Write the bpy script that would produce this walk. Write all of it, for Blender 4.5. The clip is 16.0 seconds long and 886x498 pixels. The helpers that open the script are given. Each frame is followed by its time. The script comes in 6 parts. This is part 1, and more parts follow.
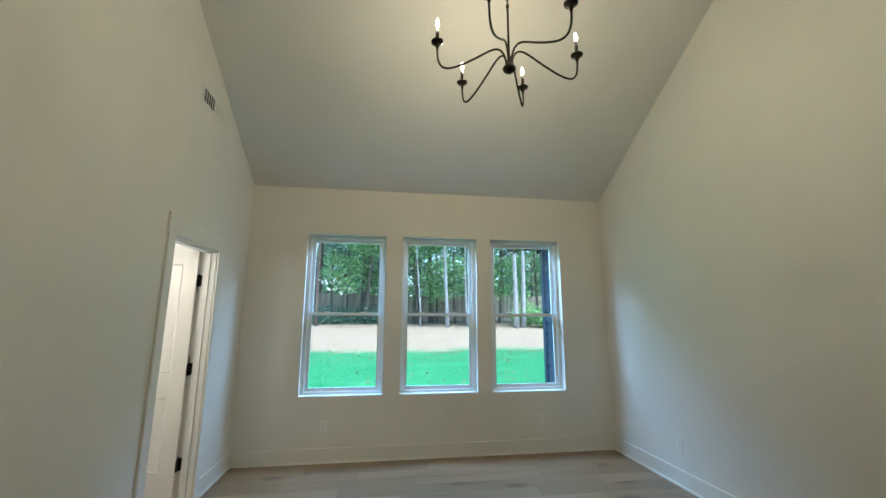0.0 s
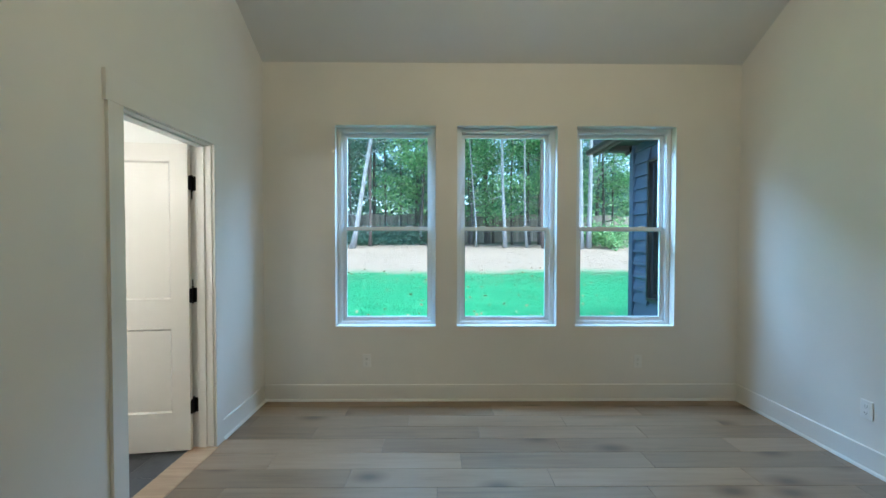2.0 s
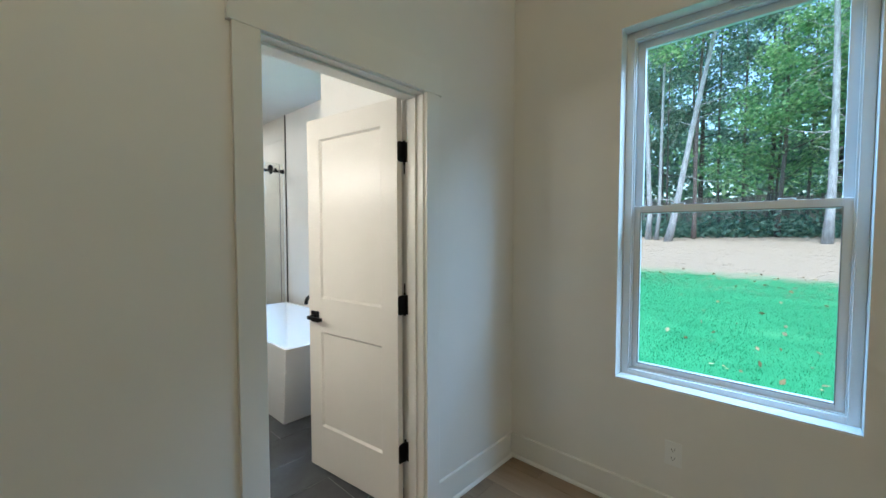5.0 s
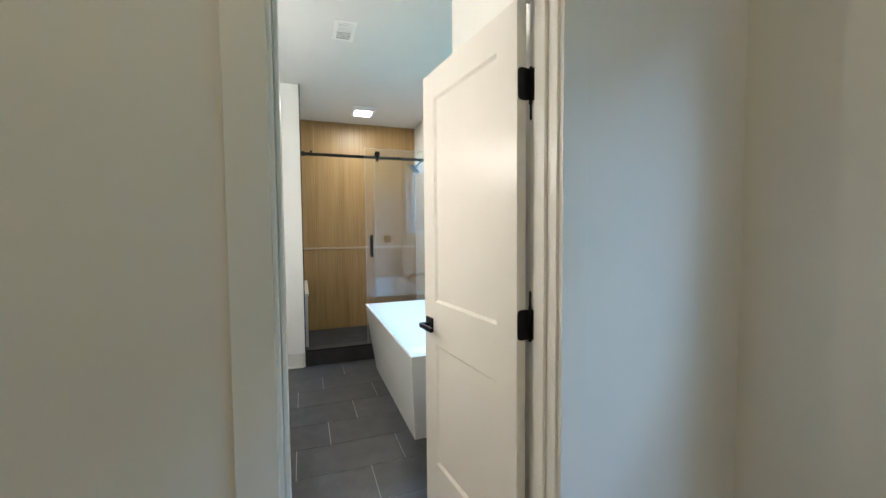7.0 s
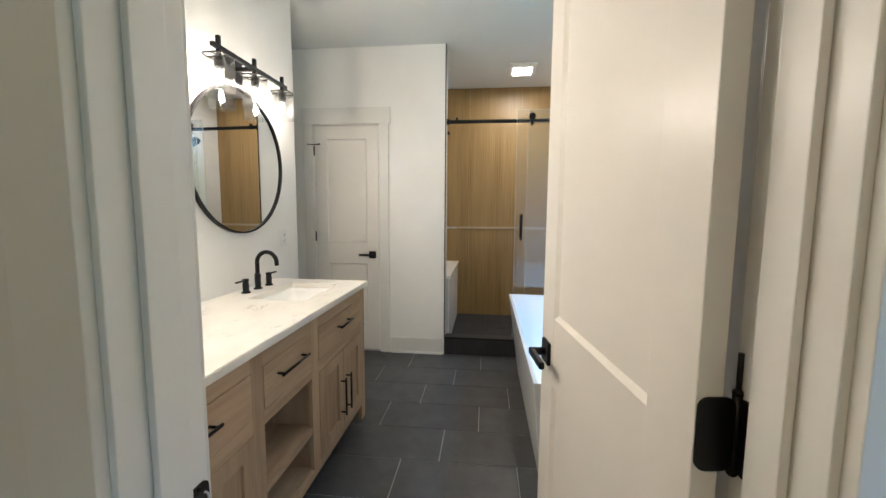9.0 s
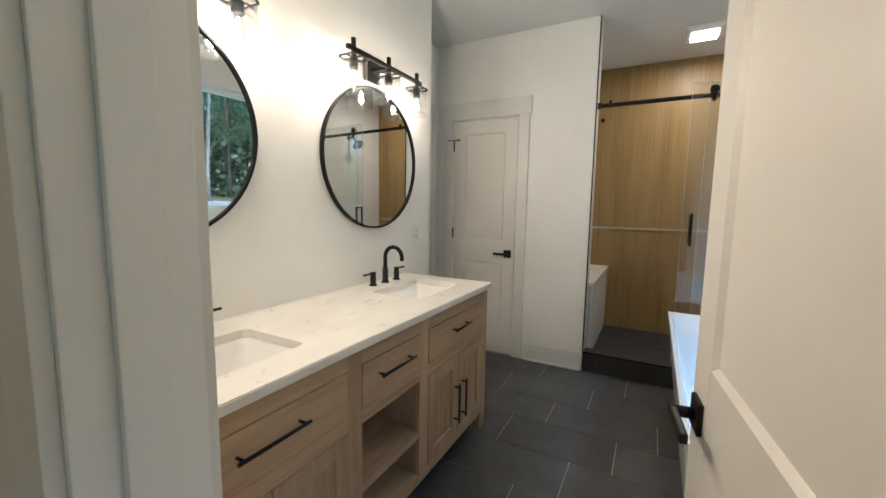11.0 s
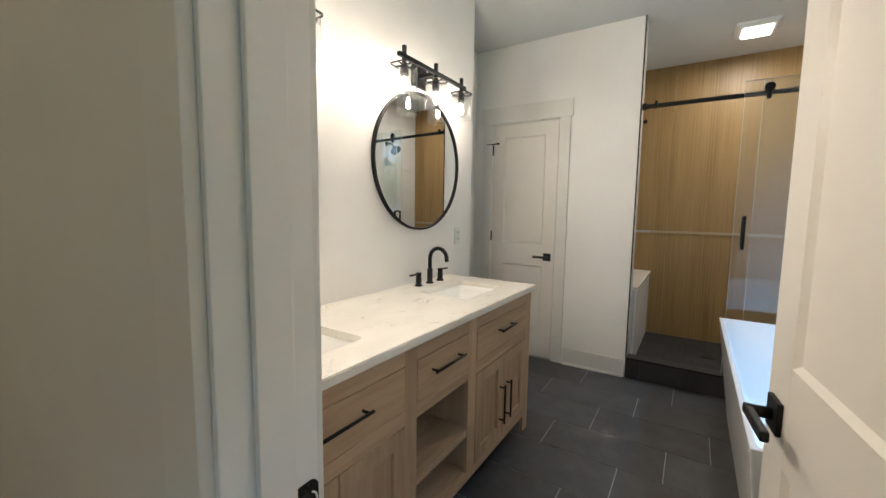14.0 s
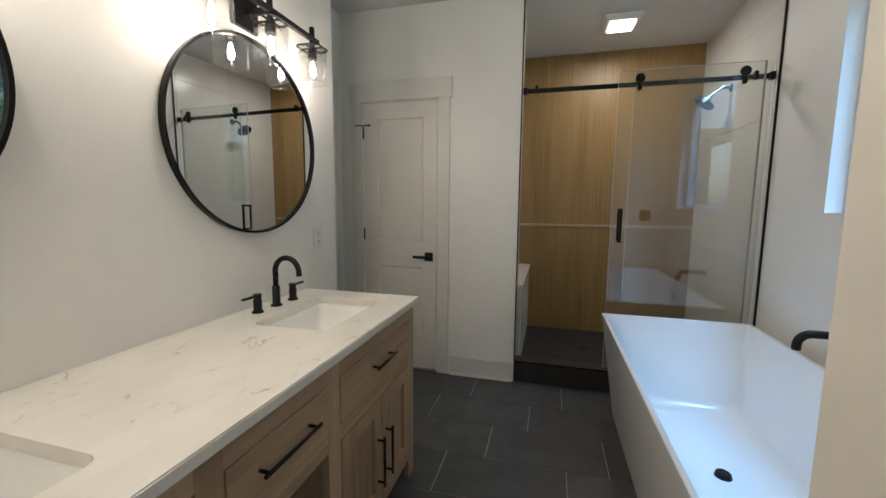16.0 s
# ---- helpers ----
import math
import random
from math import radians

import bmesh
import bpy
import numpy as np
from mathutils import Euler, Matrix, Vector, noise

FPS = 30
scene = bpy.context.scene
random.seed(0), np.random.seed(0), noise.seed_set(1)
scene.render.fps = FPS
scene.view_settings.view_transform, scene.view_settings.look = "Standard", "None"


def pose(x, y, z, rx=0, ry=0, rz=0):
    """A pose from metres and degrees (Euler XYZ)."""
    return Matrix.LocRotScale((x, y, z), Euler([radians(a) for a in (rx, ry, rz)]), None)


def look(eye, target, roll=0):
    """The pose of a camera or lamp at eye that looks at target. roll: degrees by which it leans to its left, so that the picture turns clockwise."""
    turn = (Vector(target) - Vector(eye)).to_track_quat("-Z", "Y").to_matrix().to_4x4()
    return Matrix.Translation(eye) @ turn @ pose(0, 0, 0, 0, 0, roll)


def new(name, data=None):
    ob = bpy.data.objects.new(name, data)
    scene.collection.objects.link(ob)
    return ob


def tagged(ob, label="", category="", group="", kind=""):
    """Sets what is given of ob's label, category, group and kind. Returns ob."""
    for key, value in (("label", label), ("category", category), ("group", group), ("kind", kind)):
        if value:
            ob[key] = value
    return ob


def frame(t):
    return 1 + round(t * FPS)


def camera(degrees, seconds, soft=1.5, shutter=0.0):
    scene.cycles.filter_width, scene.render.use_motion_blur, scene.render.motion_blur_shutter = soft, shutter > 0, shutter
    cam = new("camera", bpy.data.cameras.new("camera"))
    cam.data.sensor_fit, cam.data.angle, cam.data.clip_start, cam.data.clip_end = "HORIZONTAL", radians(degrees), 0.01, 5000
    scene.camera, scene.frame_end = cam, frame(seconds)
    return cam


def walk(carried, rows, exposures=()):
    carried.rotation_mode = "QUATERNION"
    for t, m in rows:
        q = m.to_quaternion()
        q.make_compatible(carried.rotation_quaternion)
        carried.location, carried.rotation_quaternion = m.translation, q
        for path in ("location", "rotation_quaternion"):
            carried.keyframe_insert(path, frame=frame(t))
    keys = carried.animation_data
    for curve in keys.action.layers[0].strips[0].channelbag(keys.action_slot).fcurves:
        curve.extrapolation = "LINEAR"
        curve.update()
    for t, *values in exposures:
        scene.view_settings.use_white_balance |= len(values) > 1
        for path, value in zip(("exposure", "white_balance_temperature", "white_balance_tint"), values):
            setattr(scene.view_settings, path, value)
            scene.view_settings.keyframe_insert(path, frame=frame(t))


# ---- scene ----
cam = camera(97.3, 16.0)
PATH = [
    (0, (-0.039, 0.067, 1.481), (0.251, 2.014, 1.834), 0.2),
    (0.5, (0.004, 0.329, 1.44), (0.271, 2.3, 1.651), 0.2),
    (1, (0.026, 0.602, 1.444), (0.255, 2.587, 1.532), 0.2),
    (1.5, (0.029, 0.861, 1.411), (0.179, 2.855, 1.42), 0.2),
    (2, (-0.001, 1.141, 1.424), (0.019, 3.14, 1.381), 0.1),
    (2.5, (-0.016, 1.385, 1.422), (-0.164, 3.378, 1.347), 0.0),
    (3, (-0.023, 1.625, 1.428), (-0.406, 3.586, 1.344), -0.1),
    (3.5, (-0.074, 1.836, 1.41), (-0.697, 3.735, 1.318), -0.2),
    (4, (-0.127, 2.068, 1.433), (-1.010, 3.86, 1.335), -0.2),
    (4.5, (-0.157, 2.302, 1.412), (-1.301, 3.939, 1.324), -0.2),
    (5, (-0.215, 2.508, 1.417), (-1.572, 3.974, 1.328), -0.0),
    (5.2, (-0.246, 2.583, 1.403), (-1.690, 3.965, 1.317), 0.0),
    (7.3, (-0.69, 3.169, 1.356), (-2.609, 3.721, 1.243), -0.1),
    (7.5, (-0.759, 3.197, 1.351), (-2.701, 3.661, 1.228), 0.2),
    (8, (-0.924, 3.305, 1.325), (-2.906, 3.531, 1.181), 0.1),
    (8.5, (-1.047, 3.383, 1.33), (-3.039, 3.394, 1.157), 0.3),
    (9, (-1.166, 3.483, 1.332), (-3.144, 3.268, 1.135), 0.4),
    (9.5, (-1.273, 3.554, 1.339), (-3.214, 3.122, 1.126), 0.4),
    (10, (-1.352, 3.577, 1.341), (-3.235, 2.94, 1.12), 0.4),
    (10.2, (-1.377, 3.565, 1.337), (-3.233, 2.855, 1.114), 0.5),
    (12.3, (-1.409, 3.593, 1.333), (-3.023, 2.432, 1.119), 0.8),
    (12.5, (-1.39, 3.604, 1.336), (-2.994, 2.428, 1.123), 0.7),
    (13, (-1.332, 3.609, 1.326), (-2.935, 2.431, 1.12), 0.7),
    (13.5, (-1.3, 3.587, 1.32), (-2.925, 2.438, 1.119), 0.8),
    (14, (-1.328, 3.508, 1.315), (-3.004, 2.434, 1.117), 0.8),
    (14.5, (-1.396, 3.412, 1.313), (-3.147, 2.466, 1.117), 0.7),
    (15, (-1.496, 3.353, 1.305), (-3.318, 2.553, 1.103), 0.6),
    (15.5, (-1.645, 3.334, 1.304), (-3.522, 2.676, 1.091), 0.5),
    (16, (-1.811, 3.332, 1.325), (-3.729, 2.813, 1.096), 0.5),
]
walk(cam, [(t, look(eye, target, roll)) for t, eye, target, roll in PATH], [(0.0, 1.96, 5080, 5), (1.5, 1.97, 4920, 4), (3.0, 1.84, 4900, 4), (5.0, 1.76, 5090, 6), (7.4, 1.95, 5250, 8), (8.5, 1.86, 5380, 10), (9.0, 1.79, 5480, 11), (10.0, 1.46, 5600, 11), (13.5, 1.52, 5620, 12), (14.5, 1.56, 5580, 11), (15.0, 1.37, 5600, 11), (15.5, 1.14, 5520, 11), (16.0, 0.95, 5500, 11)])

# ---- light and world ----
world = bpy.data.worlds.new("world")
scene.world = world
world.use_nodes = True
wn = world.node_tree.nodes
wl = world.node_tree.links
sky = wn.new("ShaderNodeTexSky")
sky.sky_type = "NISHITA"
sky.sun_disc = False
sky.sun_elevation = radians(68)
sky.sun_rotation = radians(150)
sky.air_density = 1.2
sky.dust_density = 2.0
wn["Background"].inputs["Strength"].default_value = 0.15
wl.new(sky.outputs["Color"], wn["Background"].inputs["Color"])

sun_data = bpy.data.lights.new("sun", "SUN")
sun_data.energy = 2.1
sun_data.angle = radians(25)
sun_data.color = (1.0, 0.95, 0.86)
sun = new("sun", sun_data)
# south-east and high, behind the house: the yard is lit, the rooms get no direct sun
sun.matrix_world = look((4, -4, 22), (0, 4, 0))

VANITY_WATTS, CANDLE_WATTS, FAN_WATTS = 1.70, 1.66, 4.6
WARM = (1.0, 0.785, 0.55)


def bulb_light(x, y, z, watts, size=0.03, colour=WARM):
    data = bpy.data.lights.new("bulb_light", "POINT")
    data.energy = watts
    data.shadow_soft_size = size
    data.color = colour
    ob = new("bulb_light", data)
    ob.location = (x, y, z)
    return ob


def bulb_fill(x, y, z, watts, colour=WARM):
    """A spot added at a wall lamp's bulb, to brighten the room more than the wall behind."""
    data = bpy.data.lights.new("bulb_fill", "SPOT")
    data.energy = watts
    data.shadow_soft_size = 0.010
    data.color = colour
    data.spot_size, data.spot_blend = radians(172), 0.5
    ob = new("bulb_fill", data)
    ob.matrix_world = look((x, y, z), (x, y + 1.0, z - 0.25))
    return ob


def window_sky(x, y, z, w, h, watts, target, colour=(0.60, 0.82, 1.0)):
    """The open sky's light falling in through one window, from above the tree line."""
    data = bpy.data.lights.new("window_sky", "AREA")
    data.shape, data.size, data.size_y = "RECTANGLE", w, h
    data.energy = watts
    data.color = colour
    ob = new("window_sky", data)
    ob.matrix_world = look((x, y, z), target)
    return ob


for wx in (-0.474, 0.60, 1.657):
    window_sky(wx, 5.44, 3.23, 0.95, 0.65, 16.5, (wx + 0.1, 3.4, 0.2))
window_sky(-3.56, 5.45, 4.1, 1.6, 0.9, 112.0, (-3.56, 3.9, 0.6), (0.38, 0.68, 1.0))

# ---- materials ----
def material(name):
    mat = bpy.data.materials.new(name)
    mat.use_nodes = True
    nt = mat.node_tree
    return mat, nt, nt.nodes["Principled BSDF"], nt.links


def noise_node(nt, scale, detail=3.0, rough=0.5, stretch=(1, 1, 1), space="Object"):
    tc = nt.nodes.new("ShaderNodeTexCoord")
    mp = nt.nodes.new("ShaderNodeMapping")
    mp.inputs["Scale"].default_value = stretch
    nz = nt.nodes.new("ShaderNodeTexNoise")
    nz.inputs["Scale"].default_value = scale
    nz.inputs["Detail"].default_value = detail
    nz.inputs["Roughness"].default_value = rough
    if space == "World":
        geo = nt.nodes.new("ShaderNodeNewGeometry")
        nt.links.new(geo.outputs["Position"], mp.inputs["Vector"])
    else:
        nt.links.new(tc.outputs[space], mp.inputs["Vector"])
    nt.links.new(mp.outputs["Vector"], nz.inputs["Vector"])
    return nz


def ramp(nt, fac, stops):
    r = nt.nodes.new("ShaderNodeValToRGB")
    el = r.color_ramp.elements
    while len(el) < len(stops):
        el.new(0.5)
    for e, (p, c) in zip(el, stops):
        e.position = p
        e.color = (*c, 1) if len(c) == 3 else c
    nt.links.new(fac, r.inputs["Fac"])
    return r


def bump(nt, bsdf, height, strength, distance=0.002):
    b = nt.nodes.new("ShaderNodeBump")
    b.inputs["Strength"].default_value = strength
    b.inputs["Distance"].default_value = distance
    nt.links.new(height, b.inputs["Height"])
    nt.links.new(b.outputs["Normal"], bsdf.inputs["Normal"])
    return b


def painted(name, colour, rough, grain=220.0, grain_strength=0.12, vary=0.04, metal=0.0):
    """Paint or plastic with slight mottling and roller texture."""
    mat, nt, bsdf, links = material(name)
    big = noise_node(nt, 1.3, 4.0, 0.6, space="World")
    lo = tuple(c * (1 - vary) for c in colour)
    hi = tuple(min(1.0, c * (1 + vary * 0.6)) for c in colour)
    r = ramp(nt, big.outputs["Fac"], [(0.3, lo), (0.7, hi)])
    links.new(r.outputs["Color"], bsdf.inputs["Base Color"])
    bsdf.inputs["Roughness"].default_value = rough
    bsdf.inputs["Metallic"].default_value = metal
    fine = noise_node(nt, grain, 2.0, 0.5, space="World")
    if grain_strength > 0:
        bump(nt, bsdf, fine.outputs["Fac"], grain_strength, 0.001)
    return mat


M_WALL = painted("wall_paint", (0.76, 0.745, 0.70), 0.55, 160, 0.18)
M_BATHWALL = painted("bath_wall_paint", (0.88, 0.865, 0.83), 0.5, 160, 0.15)
M_CEIL = painted("ceiling_paint", (0.70, 0.70, 0.68), 0.8, 120, 0.25)
M_TRIM = painted("trim_paint", (0.765, 0.75, 0.705), 0.38, 60, 0.05, 0.03)
# jambs and stops: the trim's paint made paler for the light they catch
M_TRIM_LIT = painted("lit_trim_paint", (0.86, 0.845, 0.81), 0.32, 60, 0.05, 0.03)
M_DOOR = painted("door_paint", (0.80, 0.765, 0.71), 0.3, 90, 0.06, 0.03)
# white vinyl, with the blue of the sky's light mixed into its colour
M_VINYL = painted("window_vinyl", (0.79, 0.84, 0.86), 0.35, 80, 0.03, 0.02)
M_BLACK = painted("matte_black_metal", (0.016, 0.016, 0.017), 0.38, 300, 0.08, 0.2, 0.7)
M_BRONZE = painted("dark_bronze_metal", (0.022, 0.018, 0.015), 0.4, 260, 0.1, 0.25, 0.8)
M_PLATE = painted("white_plastic", (0.80, 0.80, 0.78), 0.35, 100, 0.02, 0.02)
M_DARK = painted("dark_slot", (0.03, 0.03, 0.03), 0.8, 80, 0.0, 0.1)
M_TUB = painted("white_acrylic", (0.87, 0.88, 0.88), 0.16, 40, 0.01, 0.015)
M_SINK = painted("white_ceramic", (0.86, 0.855, 0.83), 0.12, 40, 0.01, 0.015)
M_GREYSEAL = painted("grey_rubber_seal", (0.30, 0.31, 0.31), 0.6, 80, 0.05, 0.1)
M_VENTGRID = painted("vent_grid", (0.62, 0.62, 0.60), 0.5, 80, 0.05, 0.05)


def glass(name, tint=(0.96, 0.985, 0.975), ior=1.45):
    """Thin clear glass: lets the light straight through and mirrors more at a slant."""
    mat, nt, bsdf, links = material(name)
    nt.nodes.remove(bsdf)
    clear = nt.nodes.new("ShaderNodeBsdfTransparent")
    clear.inputs["Color"].default_value = (*tint, 1)
    gloss = nt.nodes.new("ShaderNodeBsdfGlossy")
    gloss.inputs["Roughness"].default_value = 0.005
    lw = nt.nodes.new("ShaderNodeLayerWeight")
    lw.inputs["Blend"].default_value = 0.5
    pw = nt.nodes.new("ShaderNodeMath")
    pw.operation = "POWER"
    pw.inputs[1].default_value = 4.5
    links.new(lw.outputs["Facing"], pw.inputs[0])
    f0 = ((ior - 1) / (ior + 1)) ** 2
    rate = nt.nodes.new("ShaderNodeMath")
    rate.operation = "MULTIPLY_ADD"
    rate.inputs[1].default_value = 0.9 - f0
    rate.inputs[2].default_value = f0
    links.new(pw.outputs["Value"], rate.inputs[0])
    mix = nt.nodes.new("ShaderNodeMixShader")
    links.new(rate.outputs["Value"], mix.inputs["Fac"])
    links.new(clear.outputs["BSDF"], mix.inputs[1])
    links.new(gloss.outputs["BSDF"], mix.inputs[2])
    links.new(mix.outputs["Shader"], nt.nodes["Material Output"].inputs["Surface"])
    return mat


M_GLASS = glass("window_glass", (0.97, 0.99, 0.985))
M_SHOWERGLASS = glass("shower_glass", (0.985, 0.993, 0.988), 1.70)
M_SHADEGLASS = glass("lamp_glass", (0.95, 0.95, 0.945), 1.9)

M_MIRROR, nt, bsdf, links = material("mirror_silver")
bsdf.inputs["Base Color"].default_value = (0.77, 0.785, 0.775, 1)
bsdf.inputs["Metallic"].default_value = 1.0
bsdf.inputs["Roughness"].default_value = 0.012


def glowing(name, colour, strength):
    mat, nt, bsdf, links = material(name)
    bsdf.inputs["Base Color"].default_value = (0.9, 0.9, 0.88, 1)
    bsdf.inputs["Emission Color"].default_value = (*colour, 1)
    bsdf.inputs["Emission Strength"].default_value = strength
    return mat


M_BULB = glowing("lit_bulb", (1.0, 0.88, 0.66), 16.0)
M_CANDLE = glowing("lit_candle_bulb", (1.0, 0.74, 0.36), 9.0)
M_DIFFUSER = glowing("lit_diffuser", (1.0, 0.90, 0.74), 3.0)


def wood(name, stops, grain_axis, rough=0.5, per_object=0.25, relief=0.15, knots=False):
    """Boards: long grain along one axis, tone changing from piece to piece."""
    mat, nt, bsdf, links = material(name)
    stretch = [14.0, 14.0, 14.0]
    stretch[grain_axis] = 0.9
    info = nt.nodes.new("ShaderNodeObjectInfo")
    tc = nt.nodes.new("ShaderNodeNewGeometry")
    add = nt.nodes.new("ShaderNodeVectorMath")
    add.operation = "MULTIPLY_ADD"
    comb = nt.nodes.new("ShaderNodeCombineXYZ")
    for k in ("X", "Y", "Z"):
        links.new(info.outputs["Random"], comb.inputs[k])
    add.inputs[1].default_value = (37.0, 53.0, 71.0)
    links.new(comb.outputs["Vector"], add.inputs[0])
    links.new(tc.outputs["Position"], add.inputs[2])
    mp = nt.nodes.new("ShaderNodeMapping")
    mp.inputs["Scale"].default_value = stretch
    links.new(add.outputs["Vector"], mp.inputs["Vector"])
    grain = nt.nodes.new("ShaderNodeTexNoise")
    grain.inputs["Scale"].default_value = 2.2
    grain.inputs["Detail"].default_value = 7.0
    grain.inputs["Roughness"].default_value = 0.62
    grain.inputs["Distortion"].default_value = 0.6
    links.new(mp.outputs["Vector"], grain.inputs["Vector"])
    mp2 = nt.nodes.new("ShaderNodeMapping")
    s2 = [2.6, 2.6, 2.6]
    s2[grain_axis] = 0.7
    mp2.inputs["Scale"].default_value = s2
    links.new(add.outputs["Vector"], mp2.inputs["Vector"])
    blot = nt.nodes.new("ShaderNodeTexNoise")
    blot.inputs["Scale"].default_value = 1.6
    blot.inputs["Detail"].default_value = 4.0
    links.new(mp2.outputs["Vector"], blot.inputs["Vector"])
    mixv = nt.nodes.new("ShaderNodeMix")
    mixv.inputs["Factor"].default_value = 0.45
    links.new(grain.outputs["Fac"], mixv.inputs[2])
    links.new(blot.outputs["Fac"], mixv.inputs[3])
    r = ramp(nt, mixv.outputs[0], stops)
    hsv = nt.nodes.new("ShaderNodeHueSaturation")
    rng = nt.nodes.new("ShaderNodeMapRange")
    rng.inputs["To Min"].default_value = 1.0 - per_object
    rng.inputs["To Max"].default_value = 1.0 + per_object
    links.new(info.outputs["Random"], rng.inputs["Value"])
    links.new(rng.outputs["Result"], hsv.inputs["Value"])
    links.new(r.outputs["Color"], hsv.inputs["Color"])
    colour = hsv.outputs["Color"]
    if knots:
        mp3 = nt.nodes.new("ShaderNodeMapping")
        s3 = [6.5, 6.5, 6.5]
        s3[grain_axis] = 3.4
        mp3.inputs["Scale"].default_value = s3
        links.new(add.outputs["Vector"], mp3.inputs["Vector"])
        vor = nt.nodes.new("ShaderNodeTexVoronoi")
        vor.voronoi_dimensions = "2D"
        vor.inputs["Scale"].default_value = 0.30
        links.new(mp3.outputs["Vector"], vor.inputs["Vector"])
        ragged = nt.nodes.new("ShaderNodeMath")
        ragged.operation = "MULTIPLY_ADD"
        ragged.inputs[1].default_value = -0.08
        links.new(grain.outputs["Fac"], ragged.inputs[0])
        links.new(vor.outputs["Distance"], ragged.inputs[2])
        lift = nt.nodes.new("ShaderNodeMath")
        lift.inputs[1].default_value = 0.04
        links.new(ragged.outputs["Value"], lift.inputs[0])
        kr = ramp(nt, lift.outputs["Value"], [(0.025, (0.12, 0.10, 0.085)), (0.07, (0.50, 0.45, 0.40)), (0.15, (1, 1, 1))])
        mul = nt.nodes.new("ShaderNodeMix")
        mul.data_type = "RGBA"
        mul.blend_type = "MULTIPLY"
        mul.inputs["Factor"].default_value = 0.66
        links.new(colour, mul.inputs[6])
        links.new(kr.outputs["Color"], mul.inputs[7])
        colour = mul.outputs[2]
    links.new(colour, bsdf.inputs["Base Color"])
    rr = nt.nodes.new("ShaderNodeMapRange")
    rr.inputs["To Min"].default_value = rough - 0.08
    rr.inputs["To Max"].default_value = rough + 0.1
    links.new(grain.outputs["Fac"], rr.inputs["Value"])
    links.new(rr.outputs["Result"], bsdf.inputs["Roughness"])
    bump(nt, bsdf, grain.outputs["Fac"], relief, 0.002)
    return mat


M_PLANK = wood("grey_oak_plank", [(0.24, (0.138, 0.088, 0.049)), (0.48, (0.250, 0.175, 0.108)), (0.76, (0.325, 0.240, 0.158))], 0, 0.33, 0.20, 0.04, True)
M_PLANK.node_tree.nodes["Principled BSDF"].inputs["Specular IOR Level"].default_value = 0.75
M_VANITY_V = wood("washed_oak_upright", [(0.28, (0.262, 0.165, 0.098)), (0.5, (0.430, 0.298, 0.180)), (0.72, (0.545, 0.395, 0.252))], 2, 0.5, 0.10, 0.2)
M_VANITY_H = wood("washed_oak_level", [(0.28, (0.262, 0.165, 0.098)), (0.5, (0.430, 0.298, 0.180)), (0.72, (0.545, 0.395, 0.252))], 0, 0.5, 0.10, 0.2)
M_FENCE = wood("weathered_fence", [(0.25, (0.19, 0.155, 0.120)), (0.5, (0.30, 0.255, 0.200)), (0.75, (0.40, 0.352, 0.286))], 2, 0.85, 0.3, 0.4)

# wood-look shower tile: fine upright reeds with a warm grain
M_WOODTILE, nt, bsdf, links = material("wood_look_tile")
nz = noise_node(nt, 1.0, 6.0, 0.65, (1, 85, 1.3), "World")
nz2 = noise_node(nt, 1.0, 3.0, 0.5, (1, 7, 0.5), "World")
mx = nt.nodes.new("ShaderNodeMix")
mx.inputs["Factor"].default_value = 0.35
links.new(nz.outputs["Fac"], mx.inputs[2])
links.new(nz2.outputs["Fac"], mx.inputs[3])
r = ramp(nt, mx.outputs[0], [(0.28, (0.165, 0.098, 0.032)), (0.48, (0.295, 0.184, 0.066)), (0.72, (0.390, 0.256, 0.098))])
links.new(r.outputs["Color"], bsdf.inputs["Base Color"])
bsdf.inputs["Roughness"].default_value = 0.42
wv = nt.nodes.new("ShaderNodeTexWave")
wv.bands_direction = "Y"
wv.inputs["Scale"].default_value = 22.0
wv.inputs["Distortion"].default_value = 0.4
geo = nt.nodes.new("ShaderNodeNewGeometry")
links.new(geo.outputs["Position"], wv.inputs["Vector"])
bump(nt, bsdf, wv.outputs["Fac"], 0.15, 0.002)

# marble worktop: white with sparse grey veins and specks
M_MARBLE, nt, bsdf, links = material("white_marble")
wa = noise_node(nt, 2.6, 6.0, 0.6, (1.0, 2.0, 1.0), "World")
ra = ramp(nt, wa.outputs["Fac"], [(0.35, (0.77, 0.74, 0.675)), (0.6, (0.845, 0.82, 0.755))])
wb = noise_node(nt, 4.0, 4.0, 0.5, (1.0, 1.5, 1.0), "World")
wb.inputs["Distortion"].default_value = 0.9
rb = ramp(nt, wb.outputs["Fac"], [(0.482, (1, 1, 1)), (0.498, (0.55, 0.54, 0.53)), (0.502, (0.55, 0.54, 0.53)), (0.518, (1, 1, 1))])
wm = noise_node(nt, 8.0, 3.0, 0.6, (1.0, 1.3, 1.0), "World")
rm = ramp(nt, wm.outputs["Fac"], [(0.53, (0, 0, 0)), (0.66, (0.95, 0.95, 0.95))])
mul = nt.nodes.new("ShaderNodeMix")
mul.data_type = "RGBA"
mul.blend_type = "MULTIPLY"
links.new(rm.outputs["Color"], mul.inputs["Factor"])
links.new(ra.outputs["Color"], mul.inputs[6])
links.new(rb.outputs["Color"], mul.inputs[7])
links.new(mul.outputs[2], bsdf.inputs["Base Color"])
bsdf.inputs["Roughness"].default_value = 0.16


